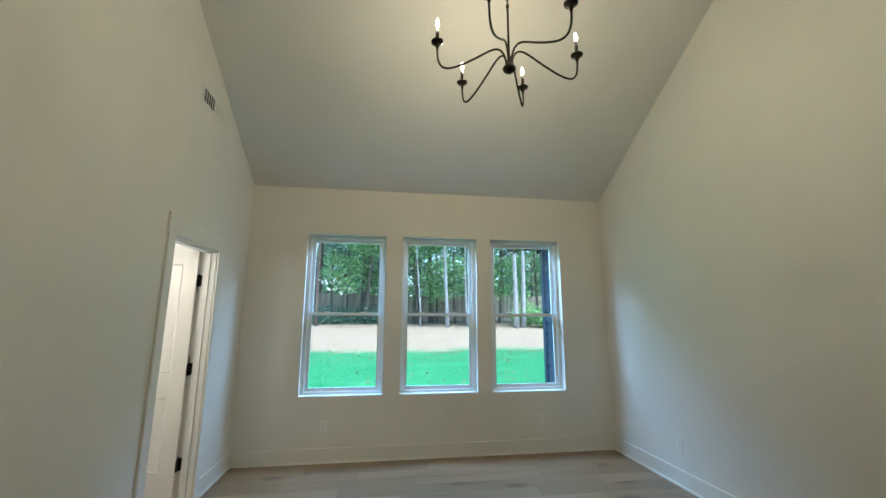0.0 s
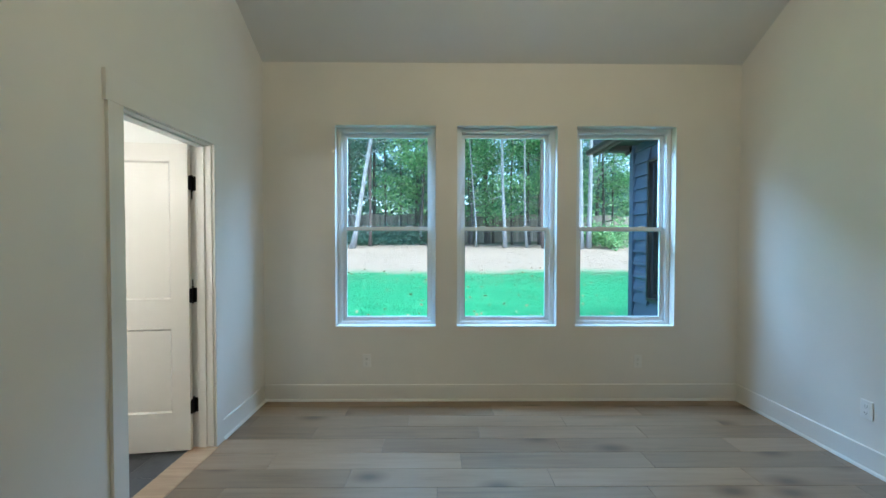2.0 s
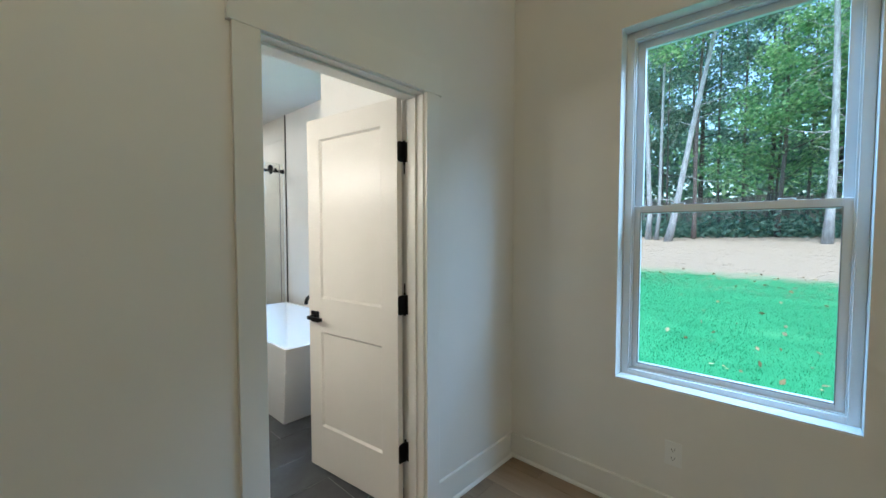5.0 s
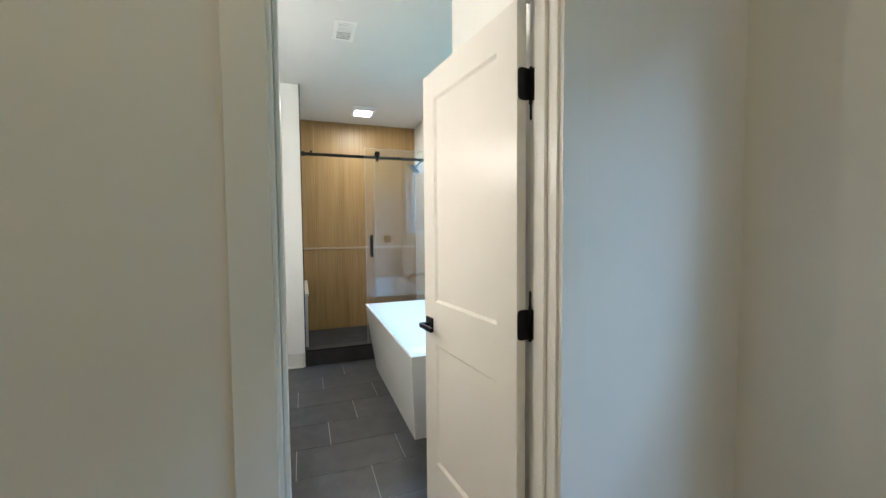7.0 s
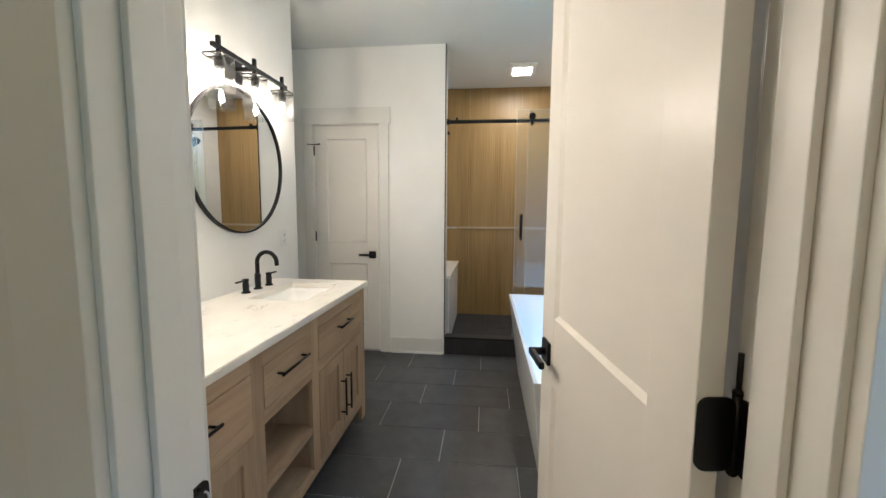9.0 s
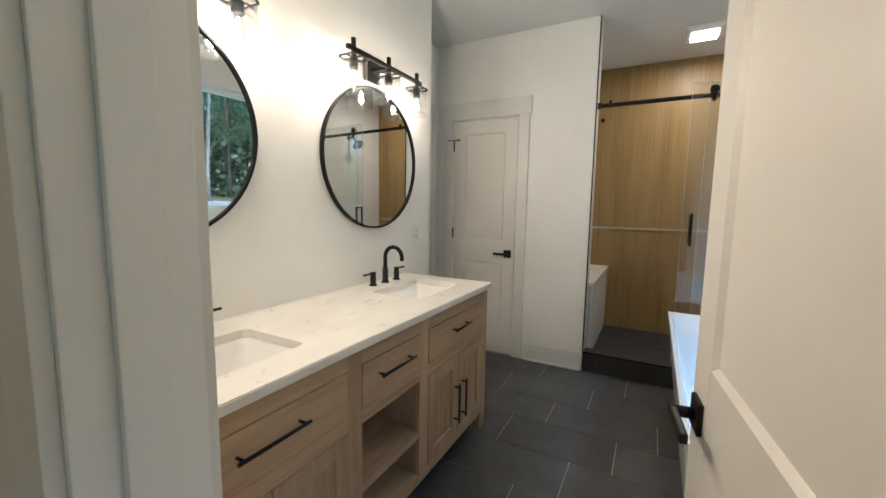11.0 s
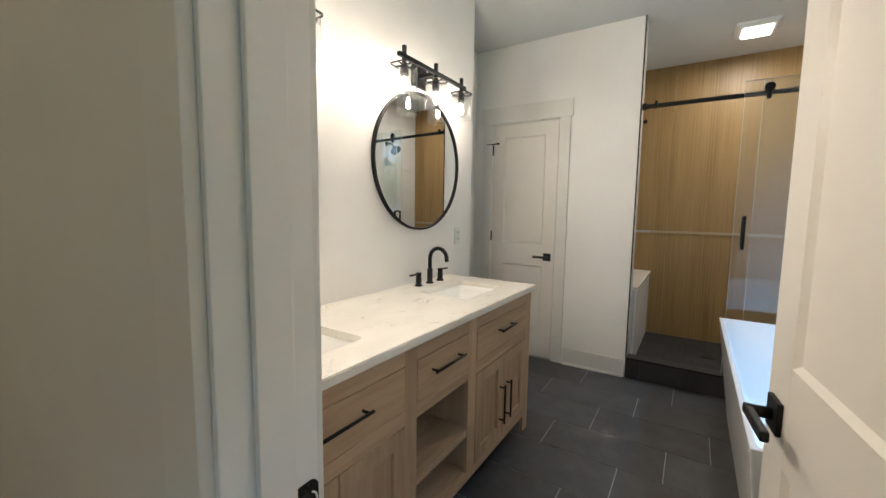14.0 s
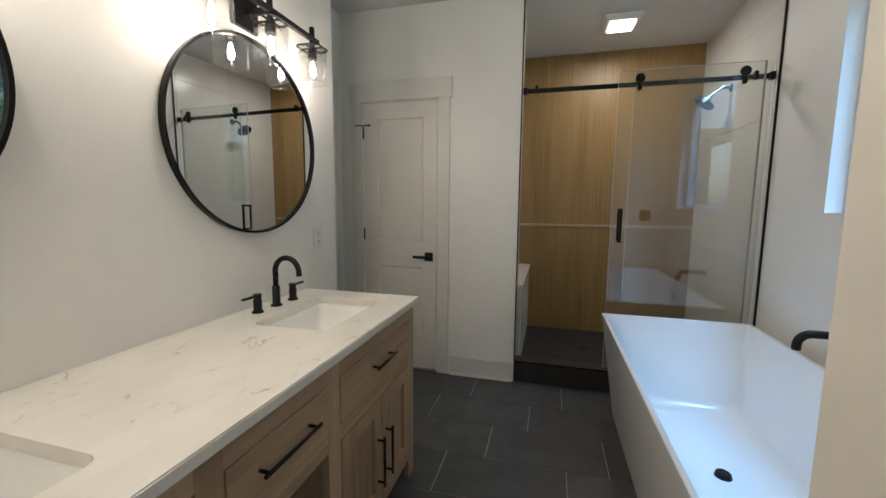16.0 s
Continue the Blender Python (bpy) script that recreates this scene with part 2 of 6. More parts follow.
def tile_material(name, lo, hi, rough, per=0.12, scale=7.0):
    mat, nt, bsdf, links = material(name)
    nz = noise_node(nt, scale, 6.0, 0.65, space="World")
    r = ramp(nt, nz.outputs["Fac"], [(0.3, lo), (0.7, hi)])
    info = nt.nodes.new("ShaderNodeObjectInfo")
    hsv = nt.nodes.new("ShaderNodeHueSaturation")
    rng = nt.nodes.new("ShaderNodeMapRange")
    rng.inputs["To Min"].default_value = 1 - per
    rng.inputs["To Max"].default_value = 1 + per
    links.new(info.outputs["Random"], rng.inputs["Value"])
    links.new(rng.outputs["Result"], hsv.inputs["Value"])
    links.new(r.outputs["Color"], hsv.inputs["Color"])
    links.new(hsv.outputs["Color"], bsdf.inputs["Base Color"])
    bsdf.inputs["Roughness"].default_value = rough
    fine = noise_node(nt, 45, 4.0, 0.6, space="World")
    bump(nt, bsdf, fine.outputs["Fac"], 0.12, 0.002)
    return mat


M_SLATE = tile_material("charcoal_tile", (0.044, 0.046, 0.051), (0.086, 0.089, 0.096), 0.33)
M_MOSAIC = tile_material("charcoal_mosaic", (0.020, 0.020, 0.021), (0.045, 0.045, 0.047), 0.6, 0.15)
M_GROUT = painted("grey_grout", (0.56, 0.55, 0.53), 0.85, 200, 0.2, 0.1)
M_CURB = tile_material("near_black_tile", (0.018, 0.017, 0.017), (0.036, 0.034, 0.034), 0.48)
M_GLASSEDGE = painted("polished_glass_edge", (0.62, 0.66, 0.63), 0.2, 60, 0.02, 0.03)
M_DARKGROUT = painted("dark_grout", (0.035, 0.035, 0.036), 0.85, 200, 0.2, 0.1)
M_LEDGE = painted("tan_stone", (0.46, 0.36, 0.23), 0.4, 60, 0.05, 0.08)
M_WHITETILE = tile_material("white_wall_tile", (0.70, 0.69, 0.66), (0.77, 0.76, 0.73), 0.25, 0.03, 3.0)
M_SUBFLOOR = painted("floor_seam", (0.06, 0.05, 0.045), 0.8, 200, 0.1, 0.1)
M_SIDING = painted("navy_siding", (0.055, 0.072, 0.110), 0.6, 45, 0.25, 0.12)
M_SOFFIT = painted("dark_eave_wood", (0.060, 0.045, 0.034), 0.7, 40, 0.3, 0.2)
M_ROOF = painted("roof_shingle", (0.06, 0.06, 0.065), 0.9, 60, 0.5, 0.2)

# yard: lawn near the house, pale straw mulch beyond it
M_GROUND, nt, bsdf, links = material("yard_ground")
geo = nt.nodes.new("ShaderNodeNewGeometry")
sep = nt.nodes.new("ShaderNodeSeparateXYZ")
links.new(geo.outputs["Position"], sep.inputs["Vector"])
edge = noise_node(nt, 0.9, 5.0, 0.7, space="World")
ma = nt.nodes.new("ShaderNodeMath")
ma.operation = "MULTIPLY_ADD"
ma.inputs[1].default_value = 2.4
links.new(edge.outputs["Fac"], ma.inputs[0])
links.new(sep.outputs["Y"], ma.inputs[2])
band = nt.nodes.new("ShaderNodeMapRange")
band.inputs["From Min"].default_value = 13.4
band.inputs["From Max"].default_value = 14.2
links.new(ma.outputs["Value"], band.inputs["Value"])
leafy = nt.nodes.new("ShaderNodeMapRange")
leafy.inputs["From Min"].default_value = 22.0
leafy.inputs["From Max"].default_value = 24.5
links.new(ma.outputs["Value"], leafy.inputs["Value"])
gz = noise_node(nt, 2.2, 8.0, 0.75, (0.6, 1.6, 1.0), "World")
gcol = ramp(nt, gz.outputs["Fac"], [(0.3, (0.020, 0.145, 0.048)), (0.55, (0.036, 0.210, 0.076)), (0.8, (0.080, 0.270, 0.108))])
sz = noise_node(nt, 16.0, 7.0, 0.75, (1, 2.0, 1), "World")
scol = ramp(nt, sz.outputs["Fac"], [(0.28, (0.15, 0.108, 0.072)), (0.5, (0.285, 0.222, 0.155)), (0.75, (0.40, 0.33, 0.245))])
dz = noise_node(nt, 3.0, 6.0, 0.7, space="World")
dcol = ramp(nt, dz.outputs["Fac"], [(0.3, (0.09, 0.075, 0.05)), (0.7, (0.14, 0.17, 0.07))])
m1 = nt.nodes.new("ShaderNodeMix")
m1.data_type = "RGBA"
links.new(band.outputs["Result"], m1.inputs["Factor"])
links.new(gcol.outputs["Color"], m1.inputs[6])
links.new(scol.outputs["Color"], m1.inputs[7])
m2 = nt.nodes.new("ShaderNodeMix")
m2.data_type = "RGBA"
links.new(leafy.outputs["Result"], m2.inputs["Factor"])
links.new(m1.outputs[2], m2.inputs[6])
links.new(dcol.outputs["Color"], m2.inputs[7])
links.new(m2.outputs[2], bsdf.inputs["Base Color"])
bsdf.inputs["Roughness"].default_value = 0.95
bump(nt, bsdf, sz.outputs["Fac"], 0.8, 0.03)


def leaf_material(name, lo, mid, hi):
    mat, nt, bsdf, links = material(name)
    geo = nt.nodes.new("ShaderNodeNewGeometry")
    r = ramp(nt, geo.outputs["Random Per Island"], [(0.0, lo), (0.5, mid), (1.0, hi)])
    links.new(r.outputs["Color"], bsdf.inputs["Base Color"])
    bsdf.inputs["Roughness"].default_value = 0.55
    tr = nt.nodes.new("ShaderNodeBsdfTranslucent")
    links.new(r.outputs["Color"], tr.inputs["Color"])
    mix = nt.nodes.new("ShaderNodeMixShader")
    mix.inputs["Fac"].default_value = 0.5
    out = nt.nodes["Material Output"]
    links.new(bsdf.outputs["BSDF"], mix.inputs[1])
    links.new(tr.outputs["BSDF"], mix.inputs[2])
    links.new(mix.outputs["Shader"], out.inputs["Surface"])
    return mat


M_LEAF = leaf_material("maple_leaf", (0.11, 0.25, 0.10), (0.27, 0.49, 0.19), (0.48, 0.64, 0.30))
M_CEDAR = leaf_material("cedar_leaf", (0.060, 0.13, 0.095), (0.155, 0.27, 0.18), (0.31, 0.44, 0.30))
M_BLADE = leaf_material("grass_blade", (0.022, 0.165, 0.055), (0.036, 0.215, 0.078), (0.062, 0.262, 0.100))
M_STRAW = leaf_material("straw", (0.16, 0.118, 0.075), (0.30, 0.232, 0.158), (0.46, 0.385, 0.285))
M_DRYLEAF = leaf_material("fallen_leaf", (0.30, 0.16, 0.07), (0.45, 0.30, 0.15), (0.58, 0.45, 0.28))


def bark_material(name, lo, hi):
    mat, nt, bsdf, links = material(name)
    nz = noise_node(nt, 5.0, 7.0, 0.7, (3, 3, 0.7), "World")
    r = ramp(nt, nz.outputs["Fac"], [(0.3, lo), (0.7, hi)])
    links.new(r.outputs["Color"], bsdf.inputs["Base Color"])
    bsdf.inputs["Roughness"].default_value = 0.9
    bump(nt, bsdf, nz.outputs["Fac"], 0.8, 0.03)
    return mat


M_PALEBARK = bark_material("pale_bark", (0.20, 0.19, 0.18), (0.50, 0.485, 0.46))
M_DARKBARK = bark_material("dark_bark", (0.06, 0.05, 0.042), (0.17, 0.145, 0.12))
M_REDBARK = bark_material("cedar_bark", (0.10, 0.07, 0.055), (0.24, 0.18, 0.15))


# ---- mesh helpers ----
def bm_box(x0, x1, y0, y1, z0, z1, bevel=0.0, into=None):
    bm = bmesh.new()
    bmesh.ops.create_cube(bm, size=1.0)
    sx, sy, sz = abs(x1 - x0), abs(y1 - y0), abs(z1 - z0)
    bmesh.ops.transform(bm, matrix=Matrix.Translation(((x0 + x1) / 2, (y0 + y1) / 2, (z0 + z1) / 2)) @ Matrix.Diagonal((sx, sy, sz, 1)), verts=bm.verts)
    if bevel > 0:
        bmesh.ops.bevel(bm, geom=list(bm.edges), offset=min(bevel, 0.45 * min(sx, sy, sz)), segments=2, affect="EDGES", profile=0.6)
    return merge(into, bm)


def merge(into, bm):
    if into is None:
        return bm
    me = bpy.data.meshes.new("tmp")
    bm.to_mesh(me)
    bm.free()
    into.from_mesh(me)
    bpy.data.meshes.remove(me)
    return into


def bm_turned(bm, m):
    bmesh.ops.transform(bm, matrix=m, verts=bm.verts)
    return bm


def bm_lathe(profile, segments=24, into=None, centre=(0, 0, 0), axis="Z"):
    """A turned solid: profile rows of (radius, height)."""
    bm = bmesh.new()
    rings = []
    for rad, h in profile:
        ring = []
        for i in range(segments):
            a = 2 * math.pi * i / segments
            p = Vector((max(rad, 1e-4) * math.cos(a), max(rad, 1e-4) * math.sin(a), h))
            if axis == "Y":
                p = Vector((p.x, p.z, p.y))
            elif axis == "X":
                p = Vector((p.z, p.y, p.x))
            ring.append(bm.verts.new(p + Vector(centre)))
        rings.append(ring)
    for a, b in zip(rings, rings[1:]):
        for i in range(segments):
            j = (i + 1) % segments
            bm.faces.new((a[i], a[j], b[j], b[i]))
    bm.faces.new(list(reversed(rings[0])))
    bm.faces.new(rings[-1])
    bmesh.ops.recalc_face_normals(bm, faces=bm.faces)
    for f in bm.faces:
        f.smooth = len(f.verts) == 4
    return merge(into, bm)


def bm_tube(points, radius, segments=10, into=None):
    """A round bar along points; radius is a number or one for each point."""
    bm = bmesh.new()
    pts = [Vector(p) for p in points]
    radii = radius if isinstance(radius, (list, tuple)) else [radius] * len(pts)
    rings = []
    side = None
    for i, p in enumerate(pts):
        d = (pts[min(i + 1, len(pts) - 1)] - pts[max(i - 1, 0)]).normalized()
        if side is None:
            side = d.orthogonal().normalized()
        side = (side - d * side.dot(d)).normalized()
        up = d.cross(side)
        rings.append([bm.verts.new(p + radii[i] * (math.cos(2 * math.pi * k / segments) * side + math.sin(2 * math.pi * k / segments) * up)) for k in range(segments)])
    for a, b in zip(rings, rings[1:]):
        for k in range(segments):
            j = (k + 1) % segments
            f = bm.faces.new((a[k], a[j], b[j], b[k]))
            f.smooth = True
    bm.faces.new(list(reversed(rings[0])))
    bm.faces.new(rings[-1])
    bmesh.ops.recalc_face_normals(bm, faces=bm.faces)
    return merge(into, bm)


def link_mesh(name, bm, mat):
    me = bpy.data.meshes.new(name)
    bm.to_mesh(me)
    bm.free()
    me.materials.append(mat)
    return new(name, me)


def part(name, bm, mat, parent, label=""):
    ob = link_mesh(name, bm, mat)
    ob.parent = parent
    if label:
        ob["label"] = label
    return ob


def thing(name, label, category, m=None, group="", kind=""):
    ob = new(name)
    ob.empty_display_size = 0.1
    if m is not None:
        ob.matrix_basis = m
    return tagged(ob, label, category, group, kind)


def structure(name, bm, mat, label, category):
    return tagged(link_mesh(name, bm, mat), label, category, kind="structure")


def wall_cells(axis, face0, face1, u0, u1, z0, z1, holes):
    """A wall slab between two faces, with rectangular holes (u0, u1, z0, z1) through it."""
    us = sorted({u0, u1, *[h[0] for h in holes], *[h[1] for h in holes]})
    zs = sorted({z0, z1, *[h[2] for h in holes], *[h[3] for h in holes]})
    bm = bmesh.new()
    for a, b in zip(us, us[1:]):
        for c, d in zip(zs, zs[1:]):
            mu, mz = (a + b) / 2, (c + d) / 2
            if any(h[0] < mu < h[1] and h[2] < mz < h[3] for h in holes):
                continue
            if axis == "y":
                bm_box(a, b, face0, face1, c, d, 0, bm)
            else:
                bm_box(face0, face1, a, b, c, d, 0, bm)
    bmesh.ops.remove_doubles(bm, verts=bm.verts, dist=1e-5)
    # faces shared by two cells lie inside the wall
    bm.verts.index_update()
    seen = {}
    for f in list(bm.faces):
        key = tuple(sorted(v.index for v in f.verts))
        seen.setdefault(key, []).append(f)
    dead = [f for fs in seen.values() if len(fs) > 1 for f in fs]
    bmesh.ops.delete(bm, geom=dead, context="FACES_ONLY")
    bmesh.ops.recalc_face_normals(bm, faces=bm.faces)
    return bm


# ---- the plan, in metres ----
WEST, EAST, NORTH, SOUTH = -1.546, 2.67, 4.59, -0.50      # bedroom wall faces
EAVE_Z, SLOPE, RIDGE_Y = 2.98, 0.60, 2.17                # vaulted ceiling
BATH_E, BATH_N, VAN_Y, FAR_X = -1.680, 4.63, 2.13, -4.67  # bathroom wall faces
WALL_END, RECESS_Y, SHOWER_S, SHOWER_W, STUB_Y = -3.85, 1.72, 2.68, -5.93, 3.115
BATH_H = 2.765
OUT_N = 4.78
RIDGE_Z = EAVE_Z + SLOPE * (NORTH - RIDGE_Y)
DOOR_Y0, DOOR_Y1, DOOR_H = 3.045, 3.827, 2.086            # bath door hole
WIN_X = (-0.474, 0.60, 1.657)
WIN_W, WIN_Z0, WIN_Z1 = 0.885, 0.655, 2.435
BWIN = (-4.15, -2.95, 1.29, 2.43)

# ---- walls, floors, ceilings ----
structure("wall_north", wall_cells("y", NORTH, OUT_N, WEST, EAST + 0.14, -0.1, EAVE_Z + 0.02,
          [(x - WIN_W / 2, x + WIN_W / 2, WIN_Z0, WIN_Z1) for x in WIN_X]), M_WALL, "warm white painted drywall around three windows", "wall")
structure("wall_west", wall_cells("x", BATH_E, WEST, SOUTH - 0.12, OUT_N, -0.1, RIDGE_Z + 0.1,
          [(DOOR_Y0, DOOR_Y1, -0.1, DOOR_H)]), M_WALL, "warm white painted drywall beside the open bathroom door", "wall")
structure("wall_east", bm_box(EAST, EAST + 0.14, SOUTH - 0.12, NORTH, -0.1, RIDGE_Z + 0.1), M_WALL, "warm white painted drywall with one outlet", "wall")
structure("wall_south", bm_box(WEST, EAST, SOUTH - 0.12, SOUTH, -0.1, RIDGE_Z + 0.1), M_WALL, "plain warm white painted drywall", "wall")


def sloped(y0, z0, y1, z1, thick, x0, x1):
    bm = bmesh.new()
    v = [bm.verts.new(p) for p in ((x0, y0, z0), (x1, y0, z0), (x1, y1, z1), (x0, y1, z1),
                                   (x0, y0, z0 + thick), (x1, y0, z0 + thick), (x1, y1, z1 + thick), (x0, y1, z1 + thick))]
    for q in ((3, 2, 1, 0), (4, 5, 6, 7), (0, 1, 5, 4), (1, 2, 6, 5), (2, 3, 7, 6), (3, 0, 4, 7)):
        bm.faces.new([v[i] for i in q])
    bmesh.ops.recalc_face_normals(bm, faces=bm.faces)
    return bm


south_z = RIDGE_Z - SLOPE * (RIDGE_Y - SOUTH)
structure("ceiling_north_slope", sloped(OUT_N, EAVE_Z - SLOPE * (OUT_N - NORTH), RIDGE_Y, RIDGE_Z, 0.2, WEST - 0.06, EAST + 0.14), M_CEIL, "matte white vaulted drywall ceiling slope", "ceiling")
structure("ceiling_south_slope", sloped(RIDGE_Y, RIDGE_Z, SOUTH - 0.12, south_z - SLOPE * 0.12, 0.2, WEST - 0.06, EAST + 0.14), M_CEIL, "matte white vaulted drywall ceiling slope", "ceiling")

# bathroom walls
structure("wall_bath_north", wall_cells("y", BATH_N, OUT_N, SHOWER_W - 0.12, BATH_E, -0.1, BATH_H + 0.05, [BWIN]), M_BATHWALL, "white painted drywall around the bathroom window", "wall")
structure("wall_bath_lining", wall_cells("x", BATH_E - 0.006, BATH_E - 0.001, VAN_Y, BATH_N, 0.0, BATH_H, [(DOOR_Y0 - 0.002, DOOR_Y1 + 0.002, -0.01, DOOR_H)]), M_BATHWALL, "white painted drywall beside the open door", "wall")
structure("wall_vanity", bm_box(WALL_END, BATH_E - 0.006, VAN_Y - 0.12, VAN_Y, -0.1, BATH_H + 0.05, 0.004), M_BATHWALL, "white painted drywall behind the mirrors", "wall")
structure("wall_recess_south", wall_cells("y", RECESS_Y - 0.12, RECESS_Y, FAR_X - 0.12, WALL_END + 0.12, -0.1, BATH_H + 0.05, [(-4.50, -3.87, -0.1, 2.11)]), M_BATHWALL, "white painted drywall of a narrow recess", "wall")
structure("wall_recess_east", bm_box(WALL_END, WALL_END + 0.12, RECESS_Y, VAN_Y - 0.12, -0.1, BATH_H + 0.05), M_BATHWALL, "white painted drywall of a narrow recess", "wall")
FD = (1.885, 2.53, 2.115)
structure("wall_far", wall_cells("x", FAR_X - 0.12, FAR_X, RECESS_Y - 0.12, STUB_Y - 0.001, -0.1, BATH_H + 0.05, [(FD[0], FD[1], -0.1, FD[2])]), M_BATHWALL, "white painted drywall with a closed closet door", "wall")
structure("wall_shower_south", bm_box(SHOWER_W, FAR_X - 0.12, SHOWER_S - 0.12, SHOWER_S, -0.1, BATH_H + 0.05), M_WHITETILE, "white tiled shower side wall", "wall")
structure("wall_bath_west", bm_box(SHOWER_W - 0.14, SHOWER_W - 0.012, 0.8, OUT_N, -0.1, BATH_H + 0.05), M_BATHWALL, "plain outer wall behind the shower", "wall")
structure("wall_closet_south", bm_box(SHOWER_W - 0.14, BATH_E, 0.68, 0.8, -0.1, BATH_H + 0.05), M_BATHWALL, "plain closing wall behind closed doors", "wall")
structure("wall_alcove", bm_box(-2.66, BATH_E - 0.007, 3.925, BATH_N - 0.0005, -0.001, BATH_H), M_BATHWALL, "white painted drywall at the end of the tub alcove", "wall")
structure("ceiling_bath", bm_box(SHOWER_W - 0.14, BATH_E, 0.68, OUT_N, BATH_H, BATH_H + 0.2), M_CEIL, "flat matte white drywall ceiling", "ceiling")

# floors: screeds under the loose pieces
floor_bed = structure("floor_bedroom", bm_box(WEST, EAST, SOUTH, NORTH, -0.12, -0.0085), M_SUBFLOOR, "grey-brown wide plank floor with dark knots", "floor")
floor_bath = structure("floor_bath", bm_box(FAR_X, BATH_E - 0.006, 0.8, BATH_N, -0.12, -0.002), M_GROUT, "charcoal rectangular tile floor with thin pale grout", "floor")
structure("floor_closet", bm_box(SHOWER_W - 0.1, FAR_X - 0.001, 0.8, SHOWER_S - 0.12, -0.12, -0.003), M_GROUT, "plain dark floor behind the closet door", "floor")
structure("threshold", bm_box(BATH_E - 0.012, WEST + 0.03, DOOR_Y0 + 0.02, DOOR_Y1 - 0.02, -0.01, 0.007, 0.004), M_VANITY_H, "pale oak threshold strip in the doorway", "threshold")


# ---- baseboards with a rounded shoe ----
def baseboard(axis, face, sign, u0, u1, height=0.145, label="white painted flat baseboard with a quarter-round shoe", mat=M_TRIM):
    bm = bmesh.new()
    prof = [(0, 0), (0.026, 0), (0.0245, 0.010), (0.019, 0.017), (0.0145, 0.0185), (0.0145, height - 0.003), (0.012, height), (0, height)]
    ends = []
    for u in (u0, u1):
        ends.append([bm.verts.new((u, face + sign * d, z) if axis == "y" else (face + sign * d, u, z)) for d, z in prof])
    n = len(prof)
    for i in range(n):
        j = (i + 1) % n
        bm.faces.new((ends[0][i], ends[0][j], ends[1][j], ends[1][i]))
    bm.faces.new(ends[0])
    bm.faces.new(list(reversed(ends[1])))
    bmesh.ops.recalc_face_normals(bm, faces=bm.faces)
    return structure("baseboard", bm, mat, label, "baseboard")


baseboard("y", NORTH, -1, WEST + 0.001, EAST - 0.001)
baseboard("x", EAST, -1, SOUTH, NORTH - 0.027)
baseboard("x", WEST, 1, DOOR_Y1 + 0.077, NORTH - 0.027)
baseboard("x", WEST, 1, SOUTH, DOOR_Y0 - 0.079)
baseboard("y", SOUTH, 1, WEST + 0.027, EAST - 0.027)
baseboard("x", FAR_X, 1, 2.622, STUB_Y - 0.012)
baseboard("y", BATH_N, -1, FAR_X + 0.02, -2.661)
baseboard("y", 3.925, -1, -2.66, BATH_E - 0.03)
baseboard("x", WALL_END, -1, RECESS_Y + 0.03, VAN_Y - 0.001)


# ---- doorways: jambs, stops and flat casing ----
def doorway(name, m, width, height, depth, label, both=True, casing_mat=M_TRIM):
    """Local: x across the hole from 0 to width, y into the wall from the near face to depth."""
    root = thing(name, label, "door frame", m, kind="structure")
    t = 0.020
    part("jamb", bm_box(0, t, 0, depth, 0, height - t - 0.002, 0.002), M_TRIM_LIT, root)
    part("jamb", bm_box(width - t, width, 0, depth, 0, height - t - 0.002, 0.002), M_TRIM_LIT, root)
    part("head_jamb", bm_box(0, width, 0, depth, height - t, height, 0.002), M_TRIM_LIT, root)
    s0, s1 = depth * 0.31, depth * 0.69
    part("door_stop", bm_box(t + 0.001, t + 0.012, s0, s1, 0, height - t - 0.013, 0.002), M_TRIM_LIT, root)
    part("door_stop", bm_box(width - t - 0.012, width - t - 0.001, s0, s1, 0, height - t - 0.013, 0.002), M_TRIM_LIT, root)
    part("door_stop", bm_box(t + 0.001, width - t - 0.001, s0, s1, height - t - 0.012, height - t - 0.001, 0.002), M_TRIM_LIT, root)
    sides = ((-0.018, 0.0004), (depth - 0.0004, depth + 0.018)) if both else ((-0.018, 0.0004),)
    for y0, y1 in sides:
        h = height - t + 0.007
        part("casing", bm_box(-0.077, t - 0.009, y0, y1, 0, h - 0.001, 0.002), casing_mat, root)
        part("casing", bm_box(width - t + 0.009, width + 0.075, y0, y1, 0, h - 0.001, 0.002), casing_mat, root)
        part("head_casing", bm_box(-0.090, width + 0.090, y0 - (0.0012 if y0 < 0 else 0), y1 + (0.0012 if y0 > 0 else 0), h - 0.0008, h + 0.142, 0.0015), casing_mat, root)
    return root


DW, DD = DOOR_Y1 - DOOR_Y0, WEST - BATH_E + 0.006
door_frame_1 = doorway("door_frame_1", Matrix.Translation((WEST, DOOR_Y0, 0)) @ pose(0, 0, 0, 0, 0, 90), DW, DOOR_H, DD, "white painted door frame with flat casing and overhanging head")
doorway("door_frame_2", Matrix.Translation((FAR_X, FD[0], 0)) @ pose(0, 0, 0, 0, 0, 90), FD[1] - FD[0], FD[2], 0.12, "white painted frame of the closed closet door", False)
doorway("door_frame_3", Matrix.Translation((-3.87, RECESS_Y, 0)) @ pose(0, 0, 0, 0, 0, 180), 0.63, 2.11, 0.12, "white painted frame of a closed side door", False)


